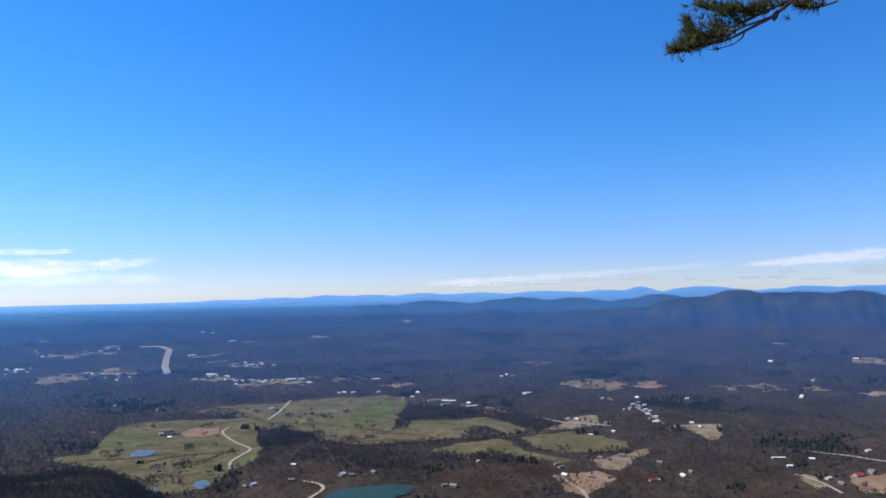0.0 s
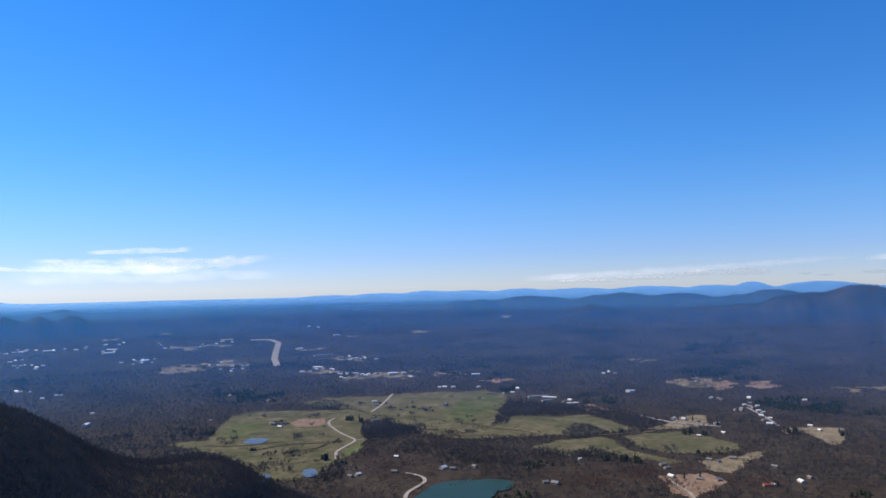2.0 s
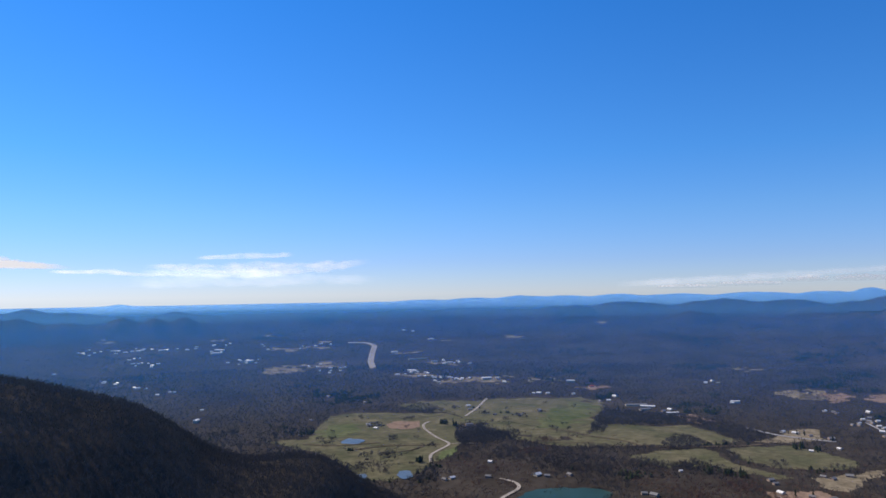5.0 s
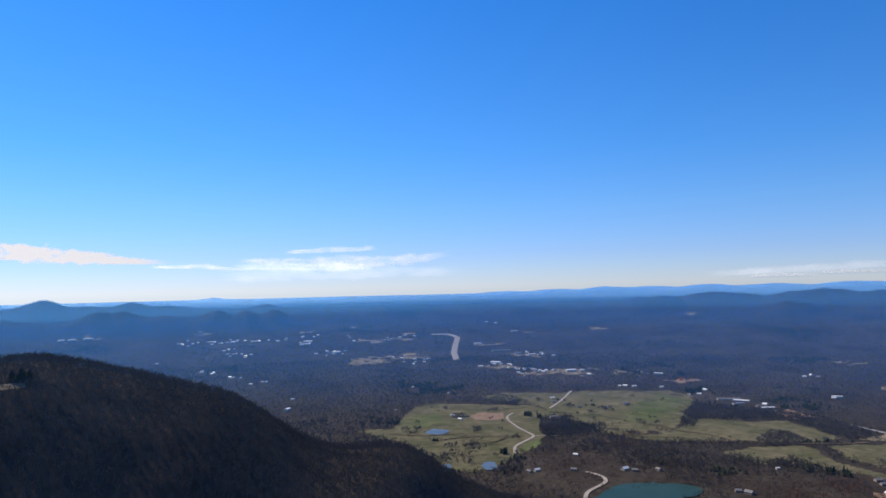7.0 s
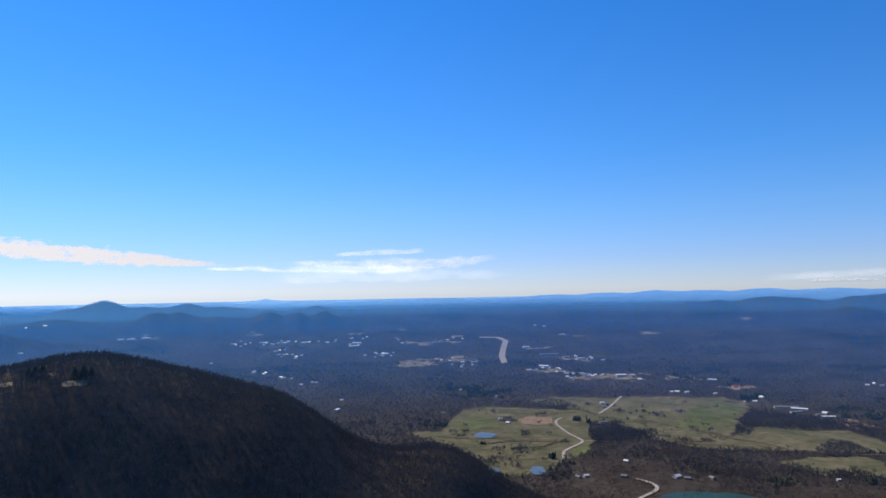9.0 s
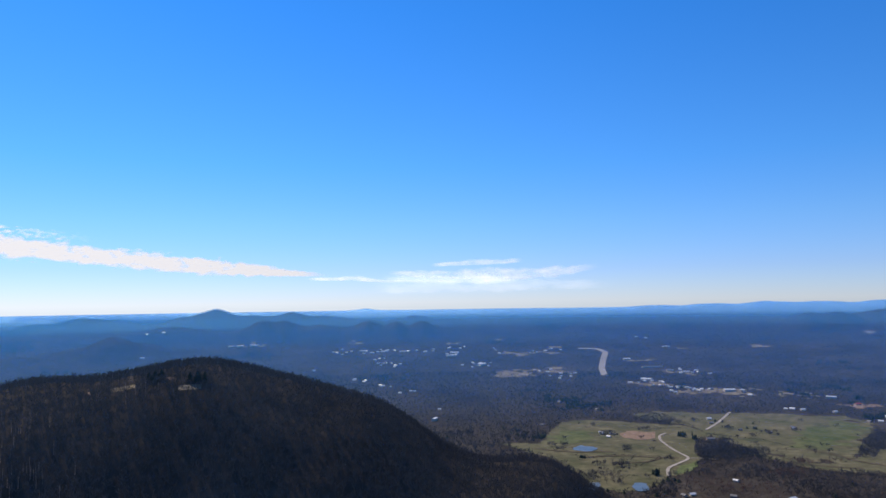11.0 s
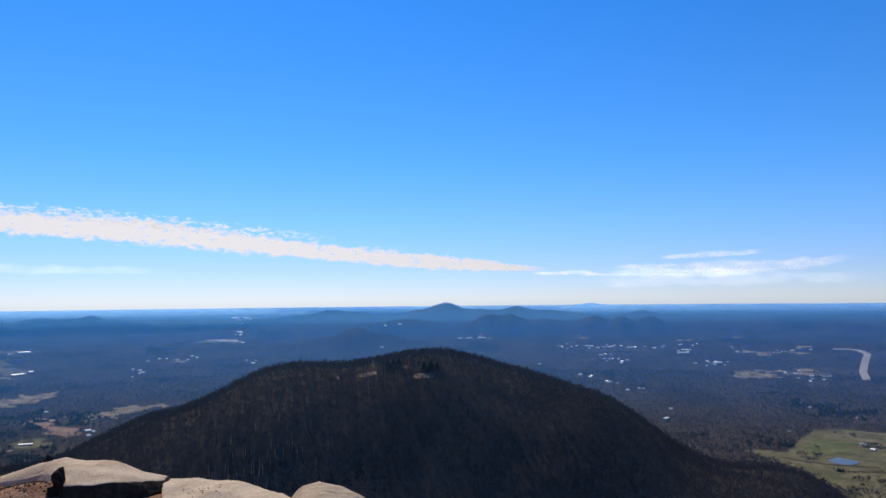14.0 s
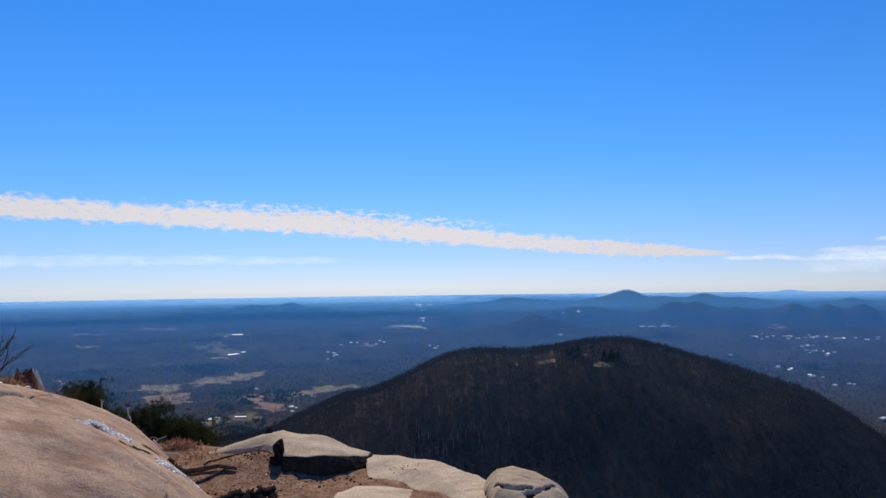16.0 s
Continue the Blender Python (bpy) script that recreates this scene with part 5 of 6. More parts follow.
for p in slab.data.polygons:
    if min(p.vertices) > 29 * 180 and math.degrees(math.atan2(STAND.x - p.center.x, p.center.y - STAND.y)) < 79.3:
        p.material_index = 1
tagged(slab, "pale wedge of gneiss with shade painted on its front", "rock")


def sheet_top(x, y, e):
    dx, dy = x - STAND.x, y - STAND.y
    az, r = math.degrees(math.atan2(-dx, dy)), math.hypot(dx, dy)
    front = np.interp(az, (62, 64, 67, 70, 73), (5.3, 5.35, 5.85, 6.15, 6.4))
    return 0.018 + 0.012 * fr(x, y, 2, 2.6) + 0.02 * noise.noise(Vector((x * 2.2, y * 2.2, 7))) - 0.16 * max(0.0, float(front) + 0.15 * noise.noise(Vector((x * 3, y * 3, 1))) - r)


flat = stone("flat_rock", [(72.6, 6.66), (70, 6.55), (67.6, 6.36), (65.5, 6.12), (63.4, 5.8), (62, 5.5), (63.0, 4.95), (66.5, 5.1), (69, 5.3), (72.5, 5.8)],
             sheet_top, -0.35, PALE_ROCK, rough=0.006, rounding=0.008, sides=200, rings=50, chip=0.02)
tagged(flat, "flat pale rock sheet dusted with soil", "rock")
plate = stone("flat_rock", [(77.6, 5.3), (76.0, 5.66), (73.8, 5.86), (71.0, 5.85), (68.6, 5.65), (67.6, 5.2), (70, 4.7), (75, 4.8)],
              lambda x, y, e: 0.022 + 0.01 * fr(x, y, 8, 2.4) + 0.02 * noise.noise(Vector((x * 2.4, y * 2.4, 4))) - 0.08 * math.exp(-e / 0.16), -0.3, PALE_ROCK, rough=0.008, rounding=0.004, sides=200, rings=50)
tagged(plate, "low flat pale rock set in the soil", "rock")


def boulder_top(x, y, e):
    dx, dy = x - STAND.x, y - STAND.y
    az = math.degrees(math.atan2(-dx, dy))
    peak = 0.175 - (0.016 * (62.2 - az) if az < 62.2 else 0.05 * (az - 62.2))
    for wide, a, b in ((0.013, at(62.3, 5.2), at(61.65, 5.1)), (0.024, at(61.65, 5.1), at(60.5, 5.08)), (0.018, at(60.5, 5.08), at(59.6, 5.17)), (0.02, at(59.9, 5.0), at(59.0, 5.14)),
                       (0.014, at(59.0, 5.14), at(57.8, 5.42)), (0.012, at(63.4, 5.45), at(63.2, 5.3)), (0.014, at(63.2, 5.3), at(62.8, 5.1))):
        d = b - a
        t = max(0.0, min(1.0, ((x - a.x) * d.x + (y - a.y) * d.y) / (d.x * d.x + d.y * d.y)))
        peak -= 0.05 * math.exp(-((math.hypot(x - a.x - t * d.x, y - a.y - t * d.y) + 0.006 * fr(x, y, 3, 6)) / wide) ** 2)
    return peak - 0.26 * math.exp(-e / 0.11) + 0.012 * fr(x, y, 9, 2.5)


boulder = stone("boulder", [(64.5, 5.35), (63.8, 5.72), (61.5, 5.95), (58.5, 5.9), (56.2, 5.65), (55.4, 5.3), (56.6, 4.9), (60, 4.75), (63.4, 4.9)], boulder_top, -0.5, BOULDER_ROCK, rough=0.010, rounding=0.03, sides=260, rings=60, chip=0.006)
tagged(boulder, "rounded pale boulder with dark cracks at the edge", "rock")


# cracks and hollows of the dome: width, depth, places (bearing, distance)
GROOVES = [(0.014, 0.03, ((99.5, 5.85), (98.3, 6.05), (96.8, 6.21), (95.3, 6.69))), (0.022, 0.05, ((92.6, 5.92), (92.2, 5.87), (91.8, 5.8), (91.1, 5.76))),
           (0.05, 0.035, ((90.15, 5.5), (89.75, 5.58), (89.3, 5.68))), (0.04, 0.03, ((88.9, 6.1), (88.4, 6.3))),
           (0.035, 0.012, ((96.2, 6.2), (95.0, 5.65), (93.8, 5.55), (92.7, 5.45), (91.6, 5.21), (90.5, 5.13), (89.0, 4.95))), (0.02, 0.010, ((88.0, 4.92), (87.2, 4.89), (86.6, 4.82)))]


def dome_top(x, y, e):
    z = 0.95 * (1 - math.exp(-e / 0.85)) - 0.02 + 0.02 * fr(x, y, 4, 0.9) + 0.005 * fr(x * 0.6, y * 1.3, 2, 1.6)
    for wide, deep, line in GROOVES:
        if abs(x - at(*line[0]).x) > 2 or abs(y - at(*line[0]).y) > 2:
            continue
        near_gap = 9.0
        for a, b in zip(line, line[1:]):
            p, q = at(*a), at(*b)
            d = q - p
            t = max(0.0, min(1.0, ((x - p.x) * d.x + (y - p.y) * d.y) / (d.x * d.x + d.y * d.y)))
            near_gap = min(near_gap, math.hypot(x - p.x - t * d.x, y - p.y - t * d.y))
        if near_gap < wide * 3:
            z -= deep * math.exp(-((near_gap + 0.3 * wide * fr(x, y, 6, 7)) / wide) ** 2)
    return z


dome = stone("rock_dome", [(87.8, 7.35), (86.6, 6.7), (85.2, 5.95), (83.5, 5.35), (83, 4.8), (86, 4.2), (94, 3.6), (106, 3.3), (122, 3.6), (136, 5), (134, 8), (116, 9.4), (102, 9.0), (95, 8.5), (90.5, 7.9)],
             dome_top, -0.6, DOME_ROCK, rough=0.03, rounding=0.05, sides=500, rings=130)
tagged(dome, "broad weathered dome of brown-grey gneiss", "rock")


def rock_sheet(ob, ring, thick, label):
    """A thin sheet of rock that has not yet flaked off: the stone's own skin inside a ragged ring of places, raised by its thickness."""
    pts = [tuple(at(*q)[:2]) for q in ring]
    bm = bmesh.new()
    bm.from_mesh(ob.data)
    c = np.array([f.calc_center_median()[:2] for f in bm.faces])
    n = np.array([f.normal.z for f in bm.faces])
    wob = np.array([fr(x, y, 5, 3.0) for x, y in c]) * 0.07
    keep = inside(c[:, 0] + wob, c[:, 1] + wob, pts) & (n > 0.15)
    bm.faces.ensure_lookup_table()
    bmesh.ops.delete(bm, geom=[f for f, k in zip(bm.faces[:], keep) if not k], context="FACES")
    up_ = {v: v.normal.copy() for v in bm.verts}
    rim = {v for v in bm.verts if v.is_boundary}
    for v in list(up_):
        if v not in rim:
            v.co += up_[v] * thick
        else:
            v.co -= up_[v] * 0.004
    me = bpy.data.meshes.new("rock_sheet")
    bm.to_mesh(me)
    bm.free()
    me.materials.clear()
    me.materials.append(DOME_ROCK)
    sheet = new("rock_sheet", smooth(me))
    sheet.parent = ob
    return tagged(sheet, label)


rock_sheet(dome, [(98.5, 6.5), (96.2, 6.15), (95.0, 5.65), (93.8, 5.55), (92.7, 5.45), (91.6, 5.21), (90.5, 5.13), (89.0, 4.95), (87.4, 4.9), (87.6, 4.6), (91, 4.15), (98, 3.9), (108, 4.1), (110, 5.4), (104, 6.4)],
           0.016, "thin outer sheet of the dome with a ragged edge")


def crack_shade(ob, lines):
    """Paints shade into the cracks and hollows of a stone; lines: half width and places (bearing, distance)."""
    ob.data.materials.append(PAINTED_SHADE)
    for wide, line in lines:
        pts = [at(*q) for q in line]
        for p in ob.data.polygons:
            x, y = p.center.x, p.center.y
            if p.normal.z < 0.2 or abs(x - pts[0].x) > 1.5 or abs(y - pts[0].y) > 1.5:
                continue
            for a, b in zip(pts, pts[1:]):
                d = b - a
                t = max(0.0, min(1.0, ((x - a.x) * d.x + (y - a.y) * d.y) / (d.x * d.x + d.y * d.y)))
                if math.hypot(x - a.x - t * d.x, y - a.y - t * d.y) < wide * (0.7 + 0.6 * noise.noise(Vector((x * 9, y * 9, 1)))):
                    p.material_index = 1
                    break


# painted shade: cracks and hollows of the dome, then the boulder's cracks
crack_shade(dome, [(0.016, GROOVES[0][2]), (0.022, GROOVES[1][2]), (0.085, GROOVES[2][2]), (0.085, GROOVES[3][2])])
crack_shade(boulder, [(0.020, ((62.3, 5.2), (61.65, 5.1), (60.5, 5.08), (59.6, 5.17))), (0.017, ((59.9, 5.0), (59.0, 5.14), (57.8, 5.42))), (0.012, ((63.4, 5.45), (63.2, 5.3), (62.8, 5.1)))])

bpy.context.view_layer.update()
TREES = []
for ob in (ledge, slab, flat, plate, boulder, dome):
    TREES.append(BVHTree.FromPolygons([v.co for v in ob.data.vertices], [p.vertices[:] for p in ob.data.polygons]))


def surface(p):
    """The height of the highest stone or soil under a plan place."""
    z = [t.ray_cast(Vector((p[0], p[1], 5)), Vector((0, 0, -1)))[0] for t in TREES]
    z = [q.z for q in z if q]
    return max(z) if z else -0.05


def on_soil(p):
    """Whether bare soil lies open at a plan place, well inside the ledge's edge."""
    z = [t.ray_cast(Vector((p[0], p[1], 5)), Vector((0, 0, -1)))[0] for t in TREES]
    return z[0] is not None and z[0].z > -0.12 and all(q is None or q.z < z[0].z for q in z[1:])


def tube(name, pts, radii, material, sides=7, knots=0.0):
    """A bent stick through points with a radius at each."""
    v, f = [], []
    pts = [Vector(p) for p in pts]
    for i, p in enumerate(pts):
        d = (pts[min(i + 1, len(pts) - 1)] - pts[max(i - 1, 0)]).normalized()
        a = d.orthogonal().normalized()
        b = d.cross(a)
        for k in range(sides):
            t = math.tau * k / sides
            w = radii[i] * (1 + knots * noise.noise(Vector((i * 1.3, k * 2.1, radii[0] * 90))))
            v.append(p + (a * math.cos(t) + b * math.sin(t)) * w)
    for i in range(len(pts) - 1):
        for k in range(sides):
            f.append((i * sides + k, i * sides + (k + 1) % sides, (i + 1) * sides + (k + 1) % sides, (i + 1) * sides + k))
    f += [tuple(range(sides))[::-1], tuple((len(pts) - 1) * sides + k for k in range(sides))]
    me = bpy.data.meshes.new(name)
    me.from_pydata(v, [], f)
    me.update()
    me.materials.append(material)
    return new(name, smooth(me))


def lying(name, places, radii, material, label, category, knots=0.3):
    """A stick that lies on whatever is under it; places: bearing, distance, lift."""
    pts = []
    for (a0, r0, l0), (a1, r1, l1) in zip(places, places[1:]):
        for k in range(5):
            t = k / 5
            p = at(a0 + (a1 - a0) * t, r0 + (r1 - r0) * t)
            pts.append((p.x, p.y, surface(p) + l0 + (l1 - l0) * t))
    p = at(*places[-1][:2])
    pts.append((p.x, p.y, surface(p) + places[-1][2]))
    rad = np.interp(np.linspace(0, 1, len(pts)), np.linspace(0, 1, len(radii)), radii)
    return tagged(tube(name, pts, rad, material, knots=knots), label, category)


lying("dead_branch", [(87.5, 6.5, 0.02), (86.7, 6.45, 0.03), (85.4, 6.33, 0.025), (83.9, 6.25, 0.03), (82.6, 6.17, 0.02)], (0.027, 0.026, 0.022, 0.019, 0.013), DEAD_WOOD, "dark dead branch lying on the soil", "branch")
lying("dead_branch", [(85.5, 6.08, 0.01), (84.4, 6.14, 0.01), (83.1, 6.24, 0.012)], (0.012, 0.011, 0.006), DEAD_WOOD, "thin dark stick lying on the soil", "branch")
# beyond the real root this dark strip stands in for the slab's shadow line
lying("root", [(85.0, 6.5, 0.01), (84.5, 6.52, 0.02), (83.9, 6.62, 0.01), (82.6, 6.66, 0.008), (81.0, 6.55, 0.008), (79.9, 6.4, 0.01)], (0.009, 0.011, 0.009, 0.007, 0.006, 0.005), DEAD_WOOD, "dead root, its far part a dark strip for the slab's shadow", "root")
lying("dead_branch", [(88.6, 7.2, 0.02), (87.6, 7.15, 0.03), (86.8, 7.1, 0.02)], (0.016, 0.012, 0.007), BLEACHED, "bleached stick beside the rock dome", "branch")
lying("dead_branch", [(83.9, 5.55, 0.02), (82.6, 5.6, 0.02), (81.2, 5.62, 0.015), (79.7, 5.75, 0.015)], (0.03, 0.05, 0.045, 0.04, 0.02), CHAR, "charred crumbling log on the soil", "log", knots=1.1)


def jagged(name, az, r, width, height, material, label, category, seed, lean=0.0, points=9, hollow=0.5, taper=0.65):
    """A broken, splintered lump that stands on the ground."""
    rr = random.Random(seed)
    c = at(az, r)
    c.z = surface(c) - 0.03
    rx, ry = -math.sin(radians(az - 90)), math.cos(radians(az - 90))
    bm = bmesh.new()
    low, mid, high = [], [], []
    for k in range(points):
        a = math.tau * k / points
        w = width * rr.uniform(0.8, 1.15)
        low.append(bm.verts.new((c.x + w * math.cos(a), c.y + w * math.sin(a) * 0.7, c.z)))
        w *= rr.uniform(taper, 0.97)
        mid.append(bm.verts.new((c.x + w * math.cos(a) + rx * lean * 0.5, c.y + w * math.sin(a) * 0.7 + ry * lean * 0.5, c.z + height * rr.uniform(0.35, 0.6))))
        w *= rr.uniform(taper - 0.05, 1.0)
        high.append(bm.verts.new((c.x + w * math.cos(a) + rx * lean, c.y + w * math.sin(a) * 0.7 + ry * lean, c.z + height * rr.choice((0.75, 0.85, 0.95, 1.0)) * rr.uniform(0.92, 1.08))))
    core = bm.verts.new((c.x + rx * lean, c.y + ry * lean, c.z + height * hollow))
    for k in range(points):
        j = (k + 1) % points
        bm.faces.new((low[k], low[j], mid[j], mid[k]))
        bm.faces.new((mid[k], mid[j], high[j], high[k]))
        bm.faces.new((high[k], high[j], core))
    bmesh.ops.subdivide_edges(bm, edges=bm.edges[:], cuts=2, use_grid_fill=True)
    for v in bm.verts:
        v.co += Vector((1, 1, 0.6)) * 0.09 * width * noise.noise(v.co * (2.5 / width))
    me = bpy.data.meshes.new(name)
    bm.to_mesh(me)
    bm.free()
    me.materials.append(material)
    return tagged(new(name, me), label, category)


stub = new("charred_stub")
for seed, (a, r, w, h, lean) in enumerate(((79.25, 6.28, 0.07, 0.15, -0.03), (79.75, 6.27, 0.06, 0.09, 0.0))):
    jagged("splinter", a, r, w, h, CHAR, "", "", 30 + seed, lean=lean, points=7, hollow=0.95, taper=0.9).parent = stub
tagged(stub, "charred black splintered stub on the slab's corner", "stump")
for k, (a, r, w, h) in enumerate(((83.6, 5.5, 0.13, 0.09), (82.9, 5.66, 0.08, 0.06), (82.2, 5.5, 0.12, 0.10), (81.6, 5.62, 0.09, 0.08), (81.0, 5.55, 0.12, 0.07), (80.3, 5.68, 0.07, 0.05), (79.8, 5.6, 0.08, 0.05), (84.2, 5.62, 0.05, 0.03))):
    jagged("charred_chunk", a, r, w, h, CHAR, "charred crumbling chunk of wood on the soil", "charred wood", 40 + k, points=8)
stump = jagged("stump", 96.6, 7.8, 0.17, 0.31, STUMP, "rotten reddish-brown tree stump with a bleached strip of bark", "stump", 12, lean=-0.05, points=15, hollow=0.8)
jagged("bark_strip", 95.45, 7.68, 0.04, 0.35, BLEACHED, "", "", 13, lean=-0.11, points=7, hollow=0.8).parent = stump
jagged("stump", 98.4, 8.1, 0.16, 0.28, STUMP, "low rotten stump behind the dome", "stump", 14, points=13, hollow=0.8)
jagged("dark_stone", 80.2, 7.05, 0.07, 0.075, CHAR, "small dark stone on the slab", "stone", 15)


def frost(places, width, label):
    """A patch of glittering ice in a crease of the rock: many small broken flakes."""
    rr = random.Random(len(places) * 7 + int(width * 1000))
    bm = bmesh.new()
    for (a0, r0), (a1, r1) in zip(places, places[1:]):
        for _ in range(150):
            t, q = rr.random(), rr.gauss(0, width * 0.45)
            p = at(a0 + (a1 - a0) * t, r0 + (r1 - r0) * t + q)
            z = surface(p)
            s, a = rr.uniform(0.003, 0.015), rr.uniform(0, 6.3)
            ring = [bm.verts.new((p.x + s * rr.uniform(0.5, 1.2) * math.cos(a + k * 1.26), p.y + s * rr.uniform(0.5, 1.2) * math.sin(a + k * 1.26), z + 0.004)) for k in range(5)]
            tip = bm.verts.new((p.x, p.y, z + rr.uniform(0.006, 0.014)))
            for k in range(5):
                bm.faces.new((ring[k], ring[(k + 1) % 5], tip))
    me = bpy.data.meshes.new("ice")
    bm.to_mesh(me)
    bm.free()
    me.materials.append(ICE)
    return tagged(new("ice", me), label, "ice", kind="stuff")


frost([(93.84, 5.8), (93.1, 5.86), (92.58, 6.05), (92.0, 6.02), (91.46, 5.87), (90.7, 5.9), (89.95, 6.0)], 0.15, "glittering white ice in a crease of the dome")
frost([(88.4, 5.42), (87.4, 5.42), (86.4, 5.55), (85.7, 5.7), (85.1, 5.88)], 0.11, "white ice along the foot of the dome")
frost([(99.5, 7.9), (97.8, 7.7), (95.6, 7.5)], 0.06, "white frost behind the dome")


def tuft(az, r, count, height, spread, material, label, seed):
    rr = random.Random(seed)
    c = at(az, r)
    v, f = [], []
    for _ in range(count):
        x, y = c.x + rr.gauss(0, spread), c.y + rr.gauss(0, spread)
        z = surface((x, y)) - 0.01
        h, a, bend = height * rr.uniform(0.25, 1.15), rr.uniform(0, 6.3), rr.uniform(0.15, 1.5)
        w = rr.uniform(0.0018, 0.004)
        px, py = math.cos(a), math.sin(a)
        i = len(v)
        v += [(x - py * w, y + px * w, z), (x + py * w, y - px * w, z), (x + px * bend * h * 0.4 + py * w, y + py * bend * h * 0.4 - px * w, z + h * 0.6),
              (x + px * bend * h * 0.4 - py * w, y + py * bend * h * 0.4 + px * w, z + h * 0.6), (x + px * bend * h, y + py * bend * h, z + h * (1 - bend * 0.4))]
        f += [(i, i + 1, i + 2), (i, i + 2, i + 3), (i + 3, i + 2, i + 4)]
    return tagged(new("dead_grass", mesh_from("dead_grass", v, f, material)), label, "grass", kind="stuff")


for k, (a, r, n, h, s) in enumerate(((88.4, 7.5, 160, 0.08, 0.09), (86.9, 7.5, 320, 0.12, 0.07), (86.2, 7.45, 120, 0.09, 0.08), (98.3, 7.6, 520, 0.2, 0.12), (99.3, 7.5, 420, 0.2, 0.12), (95.2, 7.8, 320, 0.18, 0.08), (94.5, 8.0, 420, 0.22, 0.10), (91.5, 7.9, 200, 0.15, 0.1), (99.5, 7.9, 600, 0.24, 0.15), (89.4, 7.6, 260, 0.12, 0.08))):
    tuft(a, r, n, h, s, STRAW, "tuft of reddish dead grass behind the dome", 60 + k)
for k, (a, r, n, s) in enumerate(((85.6, 6.95, 140, 0.14), (86.3, 7.0, 160, 0.12))):
    tuft(a, r, n, 0.05, s, STRAW, "thin dead grass on the soil", 80 + k)


def needle_mesh(name, centres, size, per, seed, material, wide=0.022, splay=0.55):
    """Tufts of pine needles round given places and directions."""
    rr = np.random.default_rng(seed)
    v, f = [], []
    for c, d in centres:
        d = np.array(d) / np.linalg.norm(d)
        for _ in range(per):
            w = d * rr.uniform(0.2, 1.0) + rr.normal(0, splay, 3)
            w /= np.linalg.norm(w)
            tip = np.array(c) + w * size * rr.uniform(0.6, 1.15)
            s = np.cross(w, rr.normal(size=3))
            s = s / np.linalg.norm(s) * size * wide
            i = len(v)
            v += [np.array(c) - s, np.array(c) + s, tip]
            f.append((i, i + 1, i + 2))
    return mesh_from(name, np.array(v), np.array(f), material)


def shrub(az, r, width, height, seed, label):
    """A low wind-bent pine: a few limbs from one base, each clad with needle tufts."""
    rr = random.Random(seed)
    base = at(az, r)
    base.z = surface(base) - 0.3 if r > 8 else surface(base)
    thing = new("pine_shrub")
    thing.location = base
    tufts = []
    right = Vector((-math.sin(radians(az - 90)), math.cos(radians(az - 90)), 0))
    for k in range(11):
        u = -1 + 2 * k / 10 + rr.uniform(-0.08, 0.08)
        deep = Vector((-math.sin(radians(az)), math.cos(radians(az)), 0)) * rr.uniform(-0.25, 0.25)
        tip = right * u * width / 2 + deep + Vector((0, 0, height * (0.95 - 0.3 * abs(u) ** 2) * rr.uniform(0.62, 1.08)))
        pts = [Vector((0, 0, 0)), tip * 0.3 + Vector((0, 0, 0.15 * height)), tip * 0.65 + Vector((0, 0, 0.2 * height)), tip]
        limb = tube("limb", pts, (0.022, 0.016, 0.01, 0.004), PINE_BARK, sides=5)
        limb.parent = thing
        for _ in range(110):
            t = rr.uniform(0.3, 1.05)
            p = Vector((tip.x * t, tip.y * t, tip.z * (0.62 + 0.38 * t))) + Vector((rr.gauss(0, 0.09), rr.gauss(0, 0.09), rr.gauss(0.0, 0.032)))
            tufts.append((tuple(p), tuple(right * u * 0.7 + Vector((rr.gauss(0, 0.6), rr.gauss(0, 0.6), rr.gauss(0.35, 0.3))))))
    new("foliage", needle_mesh("foliage", tufts, 0.07, 24, seed, SHRUB, 0.026)).parent = thing
    return tagged(thing, label, "shrub")


shrub(88.2, 8.5, 1.0, 0.62, 71, "dark green wind-bent pine shrub at the cliff's edge")
shrub(89.7, 8.6, 0.62, 0.66, 72, "dark green wind-bent pine shrub at the cliff's edge")
shrub(91.6, 8.6, 0.35, 0.66, 74, "small dark green pine shrub at the cliff's edge")
shrub(93.2, 8.7, 0.42, 0.92, 73, "dark green pine shrub behind the dome")
shrub(87.0, 8.4, 0.75, 0.36, 75, "low dark green pine shrub at the cliff's edge")


def twig(az, r, base, reach, material, label, seed, thick=0.007):
    """A dead twig that forks once; base: height over the ground, reach: rise and run to its tip."""
    rr = random.Random(seed)
    c = at(az, r)
    z = surface(c) + base
    right = Vector((-math.sin(radians(az - 90)), math.cos(radians(az - 90)), 0))
    rise, run = reach
    p0 = Vector((c.x, c.y, z))
    p1 = p0 + right * run * 0.4 + Vector((0, 0, rise * 0.6))
    p2 = p0 + right * run + Vector((0, 0, rise))
    thing = new("dead_twig")
    for name, pts, w in (("stem", (p0, p0.lerp(p1, 0.5) + right * 0.02, p1, p2), thick), ("fork", (p1, p1.lerp(p2, 0.5) - right * run * 0.4 + Vector((0, 0, rise * 0.15)), p1 - right * run * 0.5 + Vector((0, 0, rise * 0.45))), thick * 0.6)):
        tube(name, pts, [w * (1 - 0.6 * i / (len(pts) - 1)) for i in range(len(pts))], material, sides=6).parent = thing
    return tagged(thing, label, "twig")


